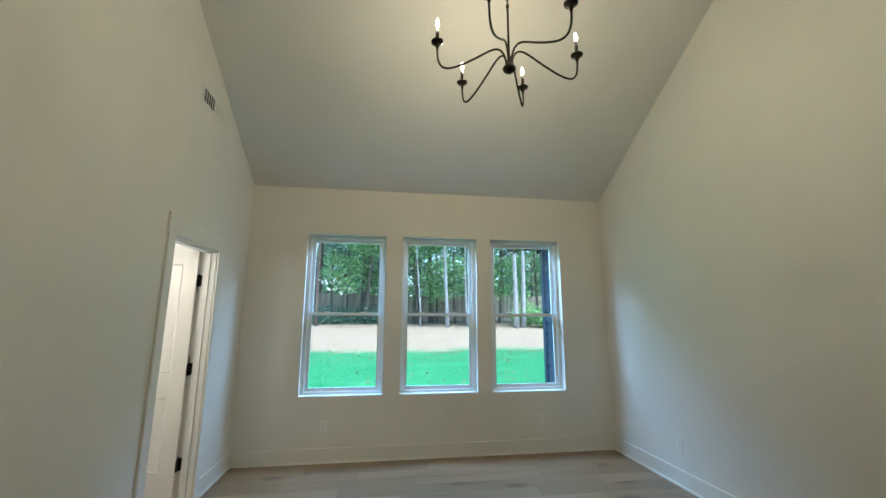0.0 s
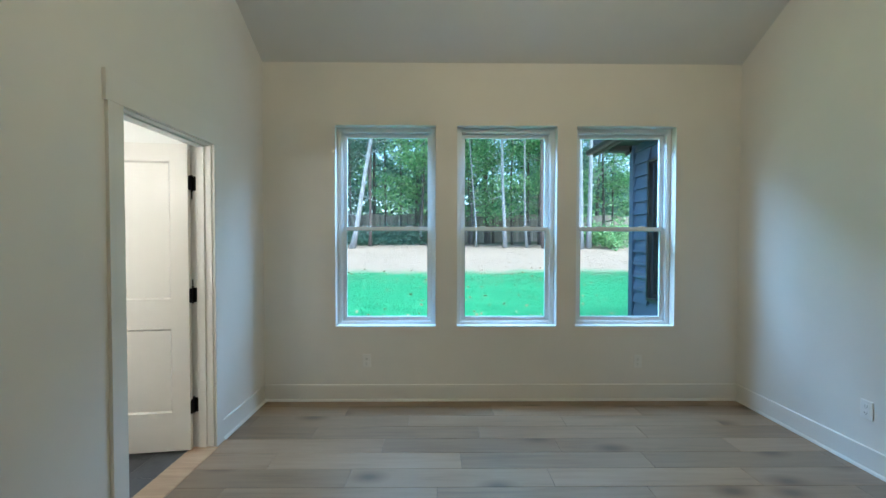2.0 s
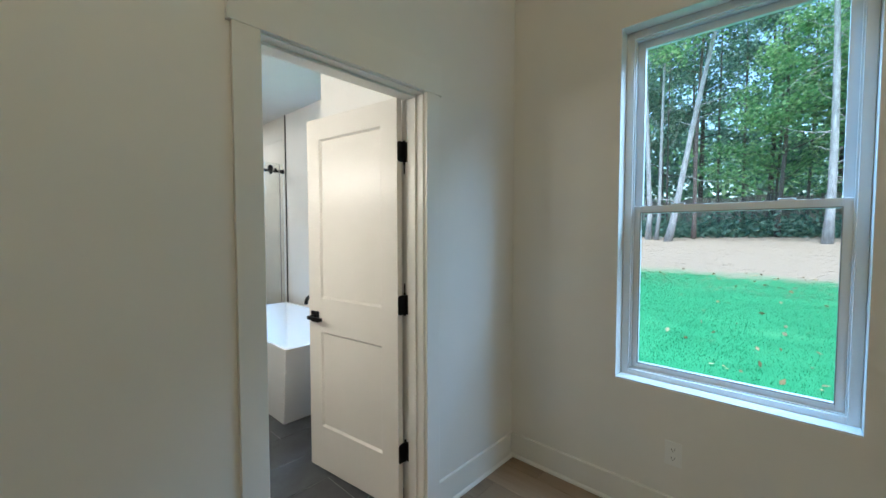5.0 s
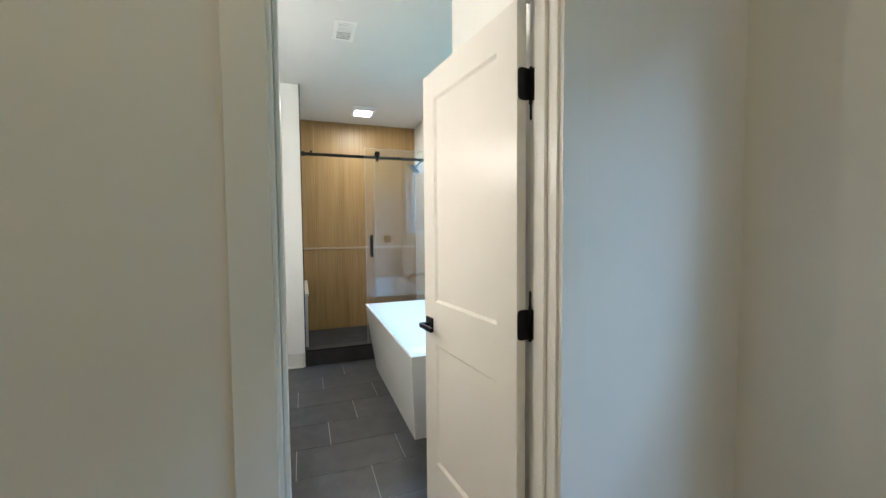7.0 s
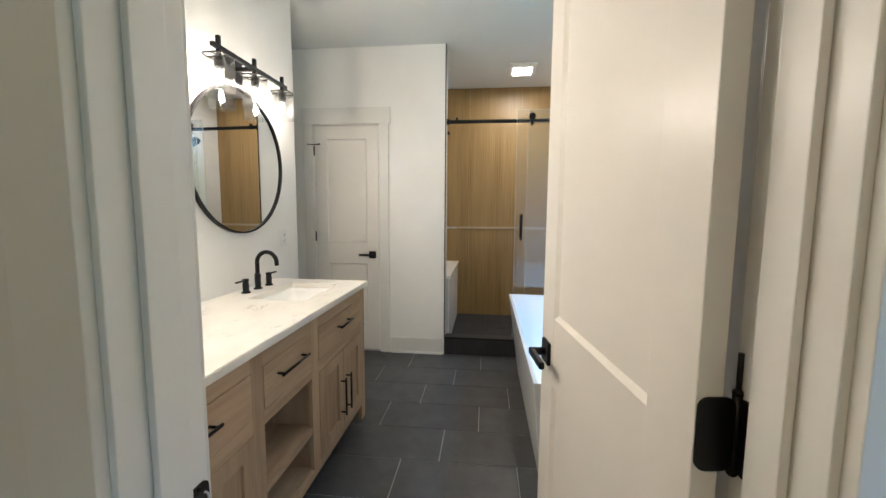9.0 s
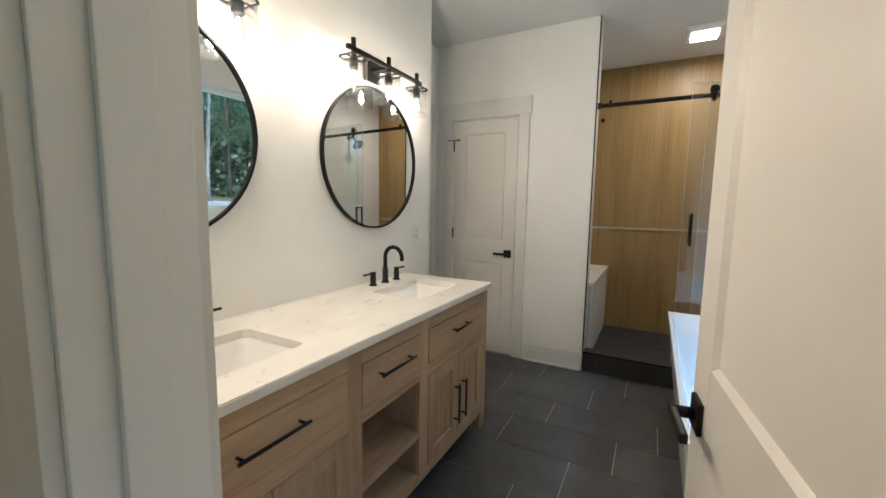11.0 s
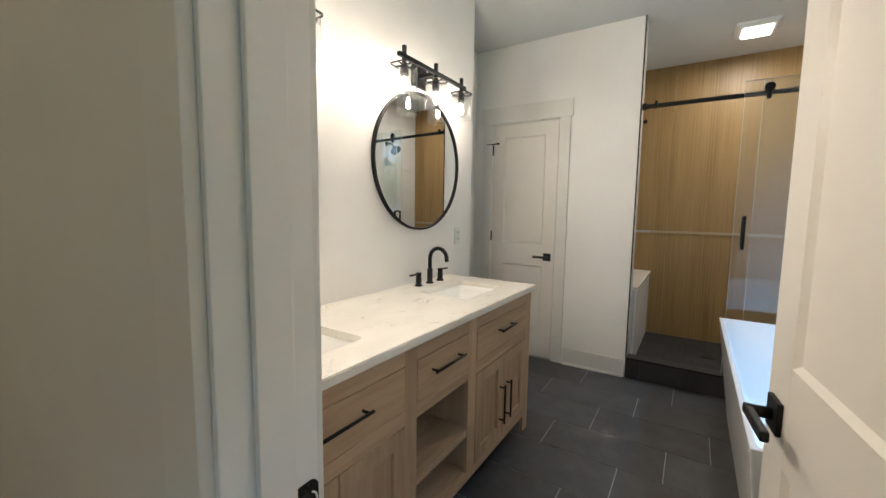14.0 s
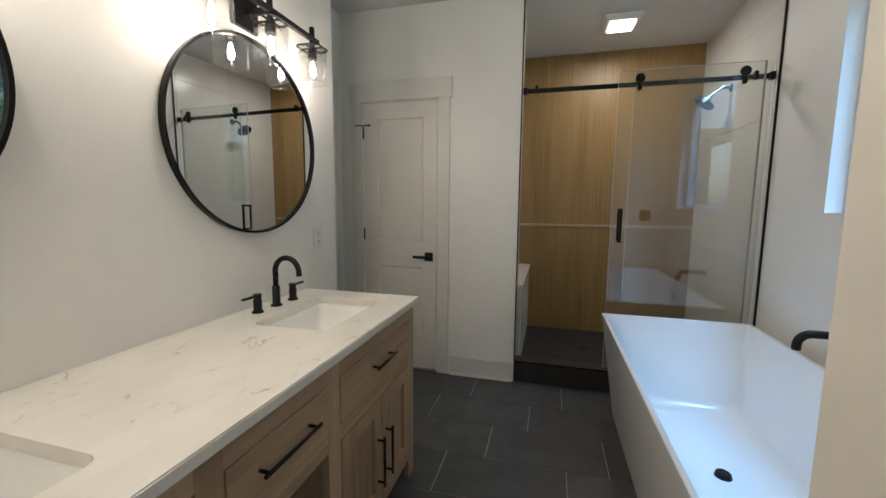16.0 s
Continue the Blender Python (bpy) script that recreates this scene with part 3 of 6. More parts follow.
def lever(root, x, y, z, side, towards):
    """A square rose with a flat lever. side: +1 or -1 along y; towards: +1 or -1 along x."""
    a, b = sorted((y, y + side * 0.010))
    base = part("door_handle", bm_box(x - 0.033, x + 0.033, a, b, z - 0.033, z + 0.033, 0.003), M_BLACK, root, "matte black square lever handle")
    part("spindle", bm_lathe([(0.012, 0), (0.012, 0.045)], 14, centre=(x, y + (0.008 if side > 0 else -0.053), z), axis="Y"), M_BLACK, base)
    a, b = sorted((y + side * 0.040, y + side * 0.055))
    c, d = sorted((x - towards * 0.012, x + towards * 0.115))
    part("lever", bm_box(c, d, a, b, z - 0.010, z + 0.010, 0.004), M_BLACK, base)


def panel_door(name, m, width, height, label, thick=0.035, handles=True, z0=0.012):
    """Local: x from the hinge edge 0 to width, the face at y = 0 and the back at y = thick."""
    root = thing(name, label, "door", m, kind="structure")
    st, top, bot, lock0, lock1 = 0.112, 0.118, 0.27, 0.832, 1.030
    bm = bmesh.new()
    zt = height
    bm_box(0, st, 0, thick, z0, zt, 0.002, bm)
    bm_box(width - st, width, 0, thick, z0, zt, 0.002, bm)
    for a, b in ((z0, bot), (lock0, lock1), (zt - top, zt)):
        bm_box(st - 0.001, width - st + 0.001, 0.0006, thick - 0.0006, a, b, 0, bm)
    part("door_leaf", bm, M_DOOR, root)
    for a, b in ((bot, lock0), (lock1, zt - top)):
        bm = bm_box(st + 0.0005, width - st - 0.0005, 0.011, thick - 0.011, a + 0.0005, b - 0.0005)
        part("panel", bm, M_DOOR, root)
        bm = bmesh.new()
        w = 0.011
        # sloped sticking all round the recess, on both faces
        for yf, yp in ((0.0008, 0.0112), (thick - 0.0008, thick - 0.0112)):
            rings = []
            for inset, yy in ((0.0, yf), (w, yp), (0.0, yp)):
                rings.append([bm.verts.new(v) for v in ((st + inset, yy, a + inset), (width - st - inset, yy, a + inset), (width - st - inset, yy, b - inset), (st + inset, yy, b - inset))])
            for r0, r1 in ((0, 1), (1, 2), (2, 0)):
                for i in range(4):
                    j = (i + 1) % 4
                    bm.faces.new((rings[r0][i], rings[r0][j], rings[r1][j], rings[r1][i]))
        bmesh.ops.recalc_face_normals(bm, faces=bm.faces)
        part("panel_moulding", bm, M_DOOR, root)
    if handles:
        lever(root, width - 0.062, 0.0, 0.918, -1, -1)
        lever(root, width - 0.062, thick, 0.918, 1, -1)
    return root


# bath door, standing open into the bathroom, hinged on the window-side jamb
PIN = Vector((-1.676, 3.804, 0))
OPEN = 180 + 6.8
door_1 = panel_door("door_1", Matrix.Translation(PIN) @ pose(0, 0, 0, 0, 0, OPEN) @ Matrix.Translation((-0.001, 0.019, 0)), 0.715, 2.060,
                    "cream-white two-panel bathroom door standing open")


def hinge(z, root_m):
    ob = thing("hinge", "black door hinge with rounded leaf corners", "hinge", root_m, "hinges of the open door")
    part("knuckle", bm_lathe([(0.0062, z - 0.05), (0.0062, z + 0.05)], 12), M_BLACK, ob)
    part("pin_tip", bm_lathe([(0.004, z - 0.058), (0.0068, z - 0.055), (0.0068, z - 0.051)], 12), M_BLACK, ob)
    part("pin_tip", bm_lathe([(0.0068, z + 0.051), (0.0068, z + 0.055), (0.004, z + 0.058)], 12), M_BLACK, ob)
    return ob


def rounded_plate(w, h, t, r, seg=5):
    """A flat plate with rounded corners, centred, thickness t from 0 outward."""
    bm = bmesh.new()
    pts = []
    for cx, cz, a0 in ((w / 2 - r, h / 2 - r, 0), (-w / 2 + r, h / 2 - r, 90), (-w / 2 + r, -h / 2 + r, 180), (w / 2 - r, -h / 2 + r, 270)):
        for k in range(seg + 1):
            a = radians(a0 + 90 * k / seg)
            pts.append((cx + r * math.cos(a), cz + r * math.sin(a)))
    lo = [bm.verts.new((x, 0, z)) for x, z in pts]
    hi = [bm.verts.new((x, t, z)) for x, z in pts]
    n = len(pts)
    for i in range(n):
        bm.faces.new((lo[i], lo[(i + 1) % n], hi[(i + 1) % n], hi[i]))
    bm.faces.new(lo)
    bm.faces.new(list(reversed(hi)))
    bmesh.ops.recalc_face_normals(bm, faces=bm.faces)
    return bm


def hinge_set(pin, door_angle):
    for z in (1.807, 1.052, 0.30):
        h = hinge(0.0, Matrix.Translation((pin.x, pin.y, z)))
        if z > 1.0:
            a, b = (-0.105, -0.05) if z > 1.5 else (0.05, 0.105)
            part("hinge_pin", bm_lathe([(0.0035, a), (0.0035, b)], 10), M_BLACK, h, "hinge pin pushed part way out")
        # leaf on the jamb face, and leaf on the door's hinge edge
        leaf = rounded_plate(0.032, 0.098, 0.003, 0.012)
        bm_turned(leaf, Matrix.Translation((0.017, 0.0026, 0)) @ pose(0, 0, 0, 0, 0, 180))
        part("jamb_leaf", leaf, M_BLACK, h)
        leaf = rounded_plate(0.048, 0.098, 0.003, 0.014)
        bm_turned(leaf, pose(0, 0, 0, 0, 0, door_angle) @ Matrix.Translation((-0.0015, 0.0285, 0)) @ pose(0, 0, 0, 0, 0, 90))
        part("door_leaf_plate", leaf, M_BLACK, h)


hinge_set(PIN, OPEN)

# strike plate on the opposite jamb
sp = thing("strike_plate", "black latch strike plate on the door jamb", "strike plate", Matrix.Translation((-1.663, DOOR_Y0 + 0.0205, 0.895)))
bm = rounded_plate(0.041, 0.058, 0.003, 0.012)
part("plate", bm, M_BLACK, sp)
part("latch_slot", bm_box(-0.010, 0.008, 0.0032, 0.0042, -0.016, 0.016), M_DARK, sp, "dark latch opening")
lip = bm_tube([(-0.004 + 0.012 * math.cos(a), 0.0046, 0.014 * math.sin(a)) for a in np.linspace(0.6 * math.pi, 1.4 * math.pi, 9).tolist()], 0.0016, 6)
part("latch_lip", lip, M_PLATE, sp, "bare bright edge of the latch opening")
part("screw", bm_lathe([(0.004, 0.003), (0.003, 0.0045)], 10, centre=(0, 0, 0.023), axis="Y"), M_BRONZE, sp)
part("screw", bm_lathe([(0.004, 0.003), (0.003, 0.0045)], 10, centre=(0, 0, -0.023), axis="Y"), M_BRONZE, sp)

# closet door in the far wall, closed; hinged at its low-y edge
door_2 = panel_door("door_2", Matrix.Translation((FAR_X - 0.004, FD[0] + 0.023, 0)) @ pose(0, 0, 0, 0, 0, 90), FD[1] - FD[0] - 0.046, FD[2] - 0.024,
                    "white two-panel closet door, closed")
door_3 = panel_door("door_3", Matrix.Translation((-3.893, RECESS_Y - 0.004, 0)) @ pose(0, 0, 0, 0, 0, 180), 0.584, 2.086,
                    "white two-panel side door, closed", handles=False)
for z in (1.87, 1.085, 0.31):
    h = thing("hinge", "small black hinge of the closet door", "hinge", Matrix.Translation((FAR_X + 0.004, FD[0] + 0.021, z)), "hinges of the closet door")
    part("knuckle", bm_lathe([(0.006, -0.045), (0.006, 0.045)], 10), M_BLACK, h)
    if z > 1.5:
        stop = part("hinge_stop", bm_tube([(0.010, -0.050, 0.056), (0.014, 0, 0.052), (0.010, 0.050, 0.056)], 0.0048, 8), M_BLACK, h, "black hinge-pin door stop")
        part("rubber_tip", bm_lathe([(0.009, -0.006), (0.009, 0.006)], 10, centre=(0.008, 0.053, 0.056), axis="X"), M_BLACK, stop)
        part("rubber_tip", bm_lathe([(0.009, -0.006), (0.009, 0.006)], 10, centre=(0.008, -0.053, 0.056), axis="X"), M_BLACK, stop)


# ---- double-hung windows ----
def double_hung(name, x0, x1, z0, z1, face, out, label):
    """A vinyl double-hung unit set back in a drywall return. face: inner wall face; out: outer face."""
    root = thing(name, label, "window", Matrix.Translation(((x0 + x1) / 2, face, z0)), kind="structure")
    fy0, fy1 = face + 0.080, out - 0.012
    e = 0.001
    fw = 0.037

    def ring(a, b, c, d, y0, y1, w, bev=0.003, wb=None):
        wb = wb or w
        bm = bmesh.new()
        bm_box(a, a + w, y0, y1, c, d, bev, bm)
        bm_box(b - w, b, y0, y1, c, d, bev, bm)
        bm_box(a + w, b - w, y0, y1, c, c + wb, bev, bm)
        bm_box(a + w, b - w, y0, y1, d - w, d, bev, bm)
        return bm

    wpart("window_frame", ring(x0 + e, x1 - e, z0 + e, z1 - e, fy0, fy1, fw), M_VINYL, root)
    wpart("inner_stop", ring(x0 + fw - 0.004, x1 - fw + 0.004, z0 + fw - 0.004, z1 - fw + 0.004, fy0 + 0.012, fy0 + 0.022, 0.012, 0.002), M_VINYL, root)
    a, b = x0 + fw + 0.003, x1 - fw - 0.003
    zm = z0 + (z1 - z0) * 0.49
    sw = 0.036
    low = wpart("lower_sash", ring(a, b, z0 + fw + 0.003, zm + 0.022, fy0 + 0.024, fy0 + 0.050, sw), M_VINYL, root)
    pane = wpart("pane", bm_box(a + sw - 0.002, b - sw + 0.002, fy0 + 0.035, fy0 + 0.039, z0 + fw + sw, zm + 0.022 - sw), M_GLASS, low)
    pane.visible_shadow = False
    up = wpart("upper_sash", ring(a, b, zm - 0.016, z1 - fw - 0.003, fy0 + 0.054, fy0 + 0.080, sw), M_VINYL, root)
    pane = wpart("pane", bm_box(a + sw - 0.002, b - sw + 0.002, fy0 + 0.065, fy0 + 0.069, zm - 0.016 + sw, z1 - fw - 0.003 - sw), M_GLASS, up)
    pane.visible_shadow = False
    for k in (0.25, 0.75):
        lx = a + (b - a) * k
        wpart("sash_lock", bm_box(lx - 0.03, lx + 0.03, fy0 + 0.026, fy0 + 0.048, zm + 0.022, zm + 0.031, 0.004), M_VINYL, low)
    wpart("window_sill", bm_box(x0 + 0.001, x1 - 0.001, face - 0.001, fy0 + 0.001, z0 + 0.0005, z0 + 0.010, 0.002), M_VINYL, root, "white painted sill board")
    wpart("glazing_gasket", ring(a + sw - 0.003, b - sw + 0.003, z0 + fw + sw - 0.002, zm + 0.022 - sw + 0.003, fy0 + 0.0225, fy0 + 0.0238, 0.004, 0), M_GREYSEAL, low)
    return root


def wpart(name, bm, mat, parent, label=""):
    """A part whose mesh is in world coordinates."""
    ob = part(name, bm, mat, parent, label)
    if parent.type == "EMPTY":
        ob.matrix_parent_inverse = parent.matrix_basis.inverted()
    return ob


for i, x in enumerate(WIN_X):
    double_hung("window_%d" % (i + 1), x - WIN_W / 2, x + WIN_W / 2, WIN_Z0, WIN_Z1, NORTH, OUT_N, "white vinyl double-hung window looking on the yard")
bw = thing("window_4", "white vinyl fixed window above the bathtub", "window", Matrix.Translation(((BWIN[0] + BWIN[1]) / 2, BATH_N, BWIN[2])), kind="structure")
bm = bmesh.new()
for a, b, c, d in ((BWIN[0] + 0.001, BWIN[0] + 0.05, BWIN[2], BWIN[3]), (BWIN[1] - 0.05, BWIN[1] - 0.001, BWIN[2], BWIN[3]),
                   (BWIN[0] + 0.05, BWIN[1] - 0.05, BWIN[2] + 0.001, BWIN[2] + 0.05), (BWIN[0] + 0.05, BWIN[1] - 0.05, BWIN[3] - 0.05, BWIN[3] - 0.001)):
    bm_box(a, b, BATH_N + 0.075, OUT_N - 0.02, c, d, 0.003, bm)
wpart("window_frame", bm, M_VINYL, bw)
pane = wpart("pane", bm_box(BWIN[0] + 0.048, BWIN[1] - 0.048, BATH_N + 0.100, BATH_N + 0.104, BWIN[2] + 0.048, BWIN[3] - 0.048), M_GLASS, bw)
pane.visible_shadow = False
wpart("window_sill", bm_box(BWIN[0] + 0.001, BWIN[1] - 0.001, BATH_N - 0.001, BATH_N + 0.074, BWIN[2] + 0.0005, BWIN[2] + 0.010, 0.002), M_VINYL, bw)


# ---- bathroom: vanity cabinet ----
VX0, VX1, VF = -3.530, -1.693, 2.722
vanity = thing("vanity_cabinet", "washed light oak double vanity cabinet with open middle shelves", "cabinet", Matrix.Translation(((VX0 + VX1) / 2, VAN_Y + 0.29, 0)))
VT = 0.852
RB, MB, LB = (-3.462, -2.846), (-2.775, -2.397), (-2.330, -1.735)
# face frame: uprights and rails
for a, b in ((VX0, RB[0]), (RB[1], MB[0]), (MB[1], LB[0]), (LB[1], VX1)):
    wpart("stile", bm_box(a, b, VF - 0.020, VF, 0.0 if a in (VX0, LB[1]) else 0.098, VT, 0.0015), M_VANITY_V, vanity)
for a, b in (RB, MB, LB):
    for z0, z1 in ((0.790, VT), (0.577, 0.630), (0.098, 0.140)):
        wpart("rail", bm_box(a, b, VF - 0.020, VF - 0.0005, z0, z1, 0.001), M_VANITY_H, vanity)
wpart("side_panel", bm_box(VX0, VX0 + 0.020, VAN_Y + 0.004, VF - 0.0205, 0.098, VT, 0.001), M_VANITY_V, vanity)
wpart("side_panel", bm_box(VX1 - 0.020, VX1, VAN_Y + 0.004, VF - 0.0205, 0.098, VT, 0.001), M_VANITY_V, vanity)
wpart("back_panel", bm_box(VX0 + 0.021, VX1 - 0.021, VAN_Y + 0.004, VAN_Y + 0.012, 0.098, VT, 0), M_VANITY_V, vanity)
wpart("bottom_panel", bm_box(VX0 + 0.021, VX1 - 0.021, VAN_Y + 0.013, VF - 0.021, 0.104, 0.120, 0), M_VANITY_H, vanity)
for a, b in ((RB[1] + 0.03, RB[1] + 0.048), (MB[1] + 0.012, MB[1] + 0.03)):
    wpart("divider", bm_box(a, b, VAN_Y + 0.013, VF - 0.021, 0.121, VT - 0.004, 0), M_VANITY_V, vanity)
wpart("shelf", bm_box(MB[0] - 0.02, MB[1] + 0.008, VAN_Y + 0.013, VF - 0.004, 0.312, 0.345, 0.001), M_VANITY_H, vanity)
wpart("shelf", bm_box(MB[0] - 0.02, MB[1] + 0.008, VAN_Y + 0.013, VF - 0.022, 0.580, 0.596, 0.001), M_VANITY_H, vanity)
wpart("shelf", bm_box(MB[0] - 0.02, MB[1] + 0.008, VAN_Y + 0.013, VF - 0.022, 0.121, 0.139, 0.001), M_VANITY_H, vanity)
for a in (VX0, VX1 - 0.06):
    wpart("leg", bm_box(a + 0.001, a + 0.059, VAN_Y + 0.01, VAN_Y + 0.07, 0, 0.098, 0.002), M_VANITY_V, vanity)
wpart("toe_kick", bm_box(VX0 + 0.07, VX1 - 0.07, VF - 0.10, VF - 0.08, 0.0, 0.103, 0), M_DARK, vanity, "dark recessed toe kick")


def bar_pull(parent, p0, p1, out=0.030, rad=0.0055):
    """A round bar handle on two posts, standing off along +y."""
    p0, p1 = Vector(p0), Vector(p1)
    d = (p1 - p0).normalized()
    o = Vector((0, out, 0))
    bm = bm_tube([p0 + o, p1 + o], rad, 12)
    for q in (p0 + d * 0.016, p1 - d * 0.016):
        bm_tube([q, q + o], rad * 0.85, 10, bm)
    part("handle", bm, M_BLACK, parent, "matte black bar pull")


def drawer(a, b, z0, z1, hw):
    g = 0.003
    d = wpart("drawer_front", bm_box(a + g, b - g, VF - 0.019, VF + 0.0015, z0 + g, z1 - g, 0.0015), M_VANITY_H, vanity)
    c = (a + b) / 2
    zc = (z0 + z1) / 2 + 0.014
    bar_pull(d, (c - hw, VF + 0.001, zc), (c + hw, VF + 0.001, zc))


drawer(*RB, 0.630, 0.790, 0.088)
drawer(*MB, 0.630, 0.790, 0.110)
drawer(*LB, 0.630, 0.790, 0.110)


def cabinet_door(a, b, z0, z1, hx):
    g, st = 0.003, 0.062
    bm = bmesh.new()
    bm_box(a + g, a + st, VF - 0.019, VF + 0.0015, z0 + g, z1 - g, 0.0015, bm)
    bm_box(b - st, b - g, VF - 0.019, VF + 0.0015, z0 + g, z1 - g, 0.0015, bm)
    bm_box(a + st, b - st, VF - 0.019, VF + 0.001, z0 + g, z0 + st, 0.001, bm)
    bm_box(a + st, b - st, VF - 0.019, VF + 0.001, z1 - st, z1 - g, 0.001, bm)
    d = wpart("cabinet_door", bm, M_VANITY_V, vanity)
    part("inset_panel", bm_box(a + st, b - st, VF - 0.017, VF - 0.010, z0 + st, z1 - st), M_VANITY_V, d)
    bar_pull(d, (hx, VF + 0.001, 0.225), (hx, VF + 0.001, 0.430))


for a, b in (RB, LB):
    c = (a + b) / 2
    cabinet_door(a, c, 0.140, 0.577, c - 0.040)
    cabinet_door(c, b, 0.140, 0.577, c + 0.040)

# worktop with two sink cut-outs
SINKS = (-3.190, -2.040)
CT0, CT1 = VT + 0.001, 0.884
CX0, CX1, CF = -3.548, BATH_E - 0.008, 2.741
SW, SY0, SY1 = 0.225, 2.300, 2.602


def rounded_loop(x0, x1, y0, y1, r, z, seg=6):
    out = []
    for cx, cy, a0 in ((x1 - r, y1 - r, 0), (x0 + r, y1 - r, 90), (x0 + r, y0 + r, 180), (x1 - r, y0 + r, 270)):
        for k in range(seg + 1):
            a = radians(a0 + 90 * k / seg)
            out.append((cx + r * math.cos(a), cy + r * math.sin(a), z))
    return out


def bridge_loops(bm, loops, cap_first=False, cap_last=False, smooth=True):
    rings = [[bm.verts.new(p) for p in lp] for lp in loops]
    for a, b in zip(rings, rings[1:]):
        n = len(a)
        for i in range(n):
            f = bm.faces.new((a[i], a[(i + 1) % n], b[(i + 1) % n], b[i]))
            f.smooth = smooth
    if cap_first:
        bm.faces.new(list(reversed(rings[0])))
    if cap_last:
        bm.faces.new(rings[-1])
    return rings


def worktop():
    bm = bmesh.new()
    xs = [CX0, SINKS[0] - SW - 0.001, SINKS[0] + SW + 0.001, SINKS[1] - SW - 0.001, SINKS[1] + SW + 0.001, CX1]
    for i in range(5):
        if i in (1, 3):
            bm_box(xs[i], xs[i + 1], VAN_Y + 0.001, SY0, CT0, CT1, 0, bm)
            bm_box(xs[i], xs[i + 1], SY1, CF, CT0, CT1, 0, bm)
        else:
            bm_box(xs[i], xs[i + 1], VAN_Y + 0.001, CF, CT0, CT1, 0, bm)
    # rounded fillets in the cut-out corners
    r = 0.03
    for s in SINKS:
        for sx in (-1, 1):
            for sy, yy in ((-1, SY0), (1, SY1)):
                cx, cy = s + sx * SW, yy
                pts = [(cx, cy)]
                for k in range(6):
                    a = math.pi / 2 * k / 5
                    pts.append((cx - sx * r + sx * r * math.sin(a), cy - sy * r + sy * r * math.cos(a)))
                lo = [bm.verts.new((x, y, CT0)) for x, y in pts]
                hi = [bm.verts.new((x, y, CT1)) for x, y in pts]
                n = len(pts)
                for i in range(n):
                    bm.faces.new((lo[i], lo[(i + 1) % n], hi[(i + 1) % n], hi[i]))
                bm.faces.new(lo)
                bm.faces.new(hi)
    bmesh.ops.recalc_face_normals(bm, faces=bm.faces)
    return bm


top = thing("worktop", "white marble vanity worktop with faint grey veins", "worktop", Matrix.Translation(((CX0 + CX1) / 2, VAN_Y + 0.3, CT0)))
wpart("slab", worktop(), M_MARBLE, top)
wpart("front_edge", bm_box(CX0 - 0.0005, CX1, CF + 0.0002, CF + 0.003, CT0 + 0.003, CT1 - 0.003, 0.001), M_MARBLE, top)

for s in SINKS:
    sink = thing("sink", "white rectangular undermount ceramic sink", "sink", Matrix.Translation((s, 2.45, 0.70)), "vanity sinks")
    bm = bmesh.new()
    x0, x1 = s - SW - 0.012, s + SW + 0.012
    loops = [rounded_loop(x0, x1, SY0 - 0.012, SY1 + 0.012, 0.04, CT0 - 0.001),
             rounded_loop(s - SW + 0.004, s + SW - 0.004, SY0 + 0.004, SY1 - 0.004, 0.032, CT0 - 0.0012),
             rounded_loop(s - SW + 0.012, s + SW - 0.012, SY0 + 0.010, SY1 - 0.010, 0.035, CT0 - 0.02),
             rounded_loop(s - SW + 0.085, s + SW - 0.085, SY0 + 0.055, SY1 - 0.055, 0.05, CT0 - 0.130),
             rounded_loop(s - SW + 0.11, s + SW - 0.11, SY0 + 0.08, SY1 - 0.08, 0.05, CT0 - 0.136)]
    bridge_loops(bm, loops, cap_last=True)
    bmesh.ops.recalc_face_normals(bm, faces=bm.faces)
    wpart("bowl", bm, M_SINK, sink)
    wpart("drain", bm_lathe([(0.0, 0.0), (0.022, 0.0), (0.022, 0.004), (0.016, 0.007)], 18, centre=(s, 2.45, CT0 - 0.1355)), M_BLACK, sink, "black sink drain")


def faucet(s):
    f = thing("faucet", "matte black gooseneck widespread faucet with two lever handles", "faucet", Matrix.Translation((s, 2.212, CT1)), "vanity faucets")
    base = bm_lathe([(0.024, 0), (0.024, 0.006), (0.0165, 0.009), (0.0165, 0.085), (0.0125, 0.088)], 18)
    part("base", base, M_BLACK, f)
    pts = [(0, 0, 0.086), (0, 0, 0.150)]
    for k in range(0, 13):
        a = math.pi - math.pi * 1.02 * k / 12
        pts.append((0, 0.058 + 0.058 * math.cos(a), 0.150 + 0.060 * math.sin(a)))
    pts.append((0, 0.117, 0.135))
    part("spout", bm_tube(pts, 0.0115, 14), M_BLACK, f)
    for sx in (-1, 1):
        x = sx * 0.112
        h = part("handle", bm_lathe([(0.023, 0), (0.023, 0.006), (0.0165, 0.009), (0.0165, 0.052), (0.014, 0.055), (0.014, 0.060), (0.0165, 0.062), (0.0165, 0.074), (0.015, 0.076)], 18, centre=(x, 0, 0)), M_BLACK, f)
        part("lever", bm_box(x - 0.006 if sx > 0 else x - 0.080, x + 0.080 if sx > 0 else x + 0.006, -0.007, 0.007, 0.064, 0.073, 0.003), M_BLACK, h)
    return f


for s in SINKS:
    faucet(s + (-0.02 if s < -3 else 0.0))

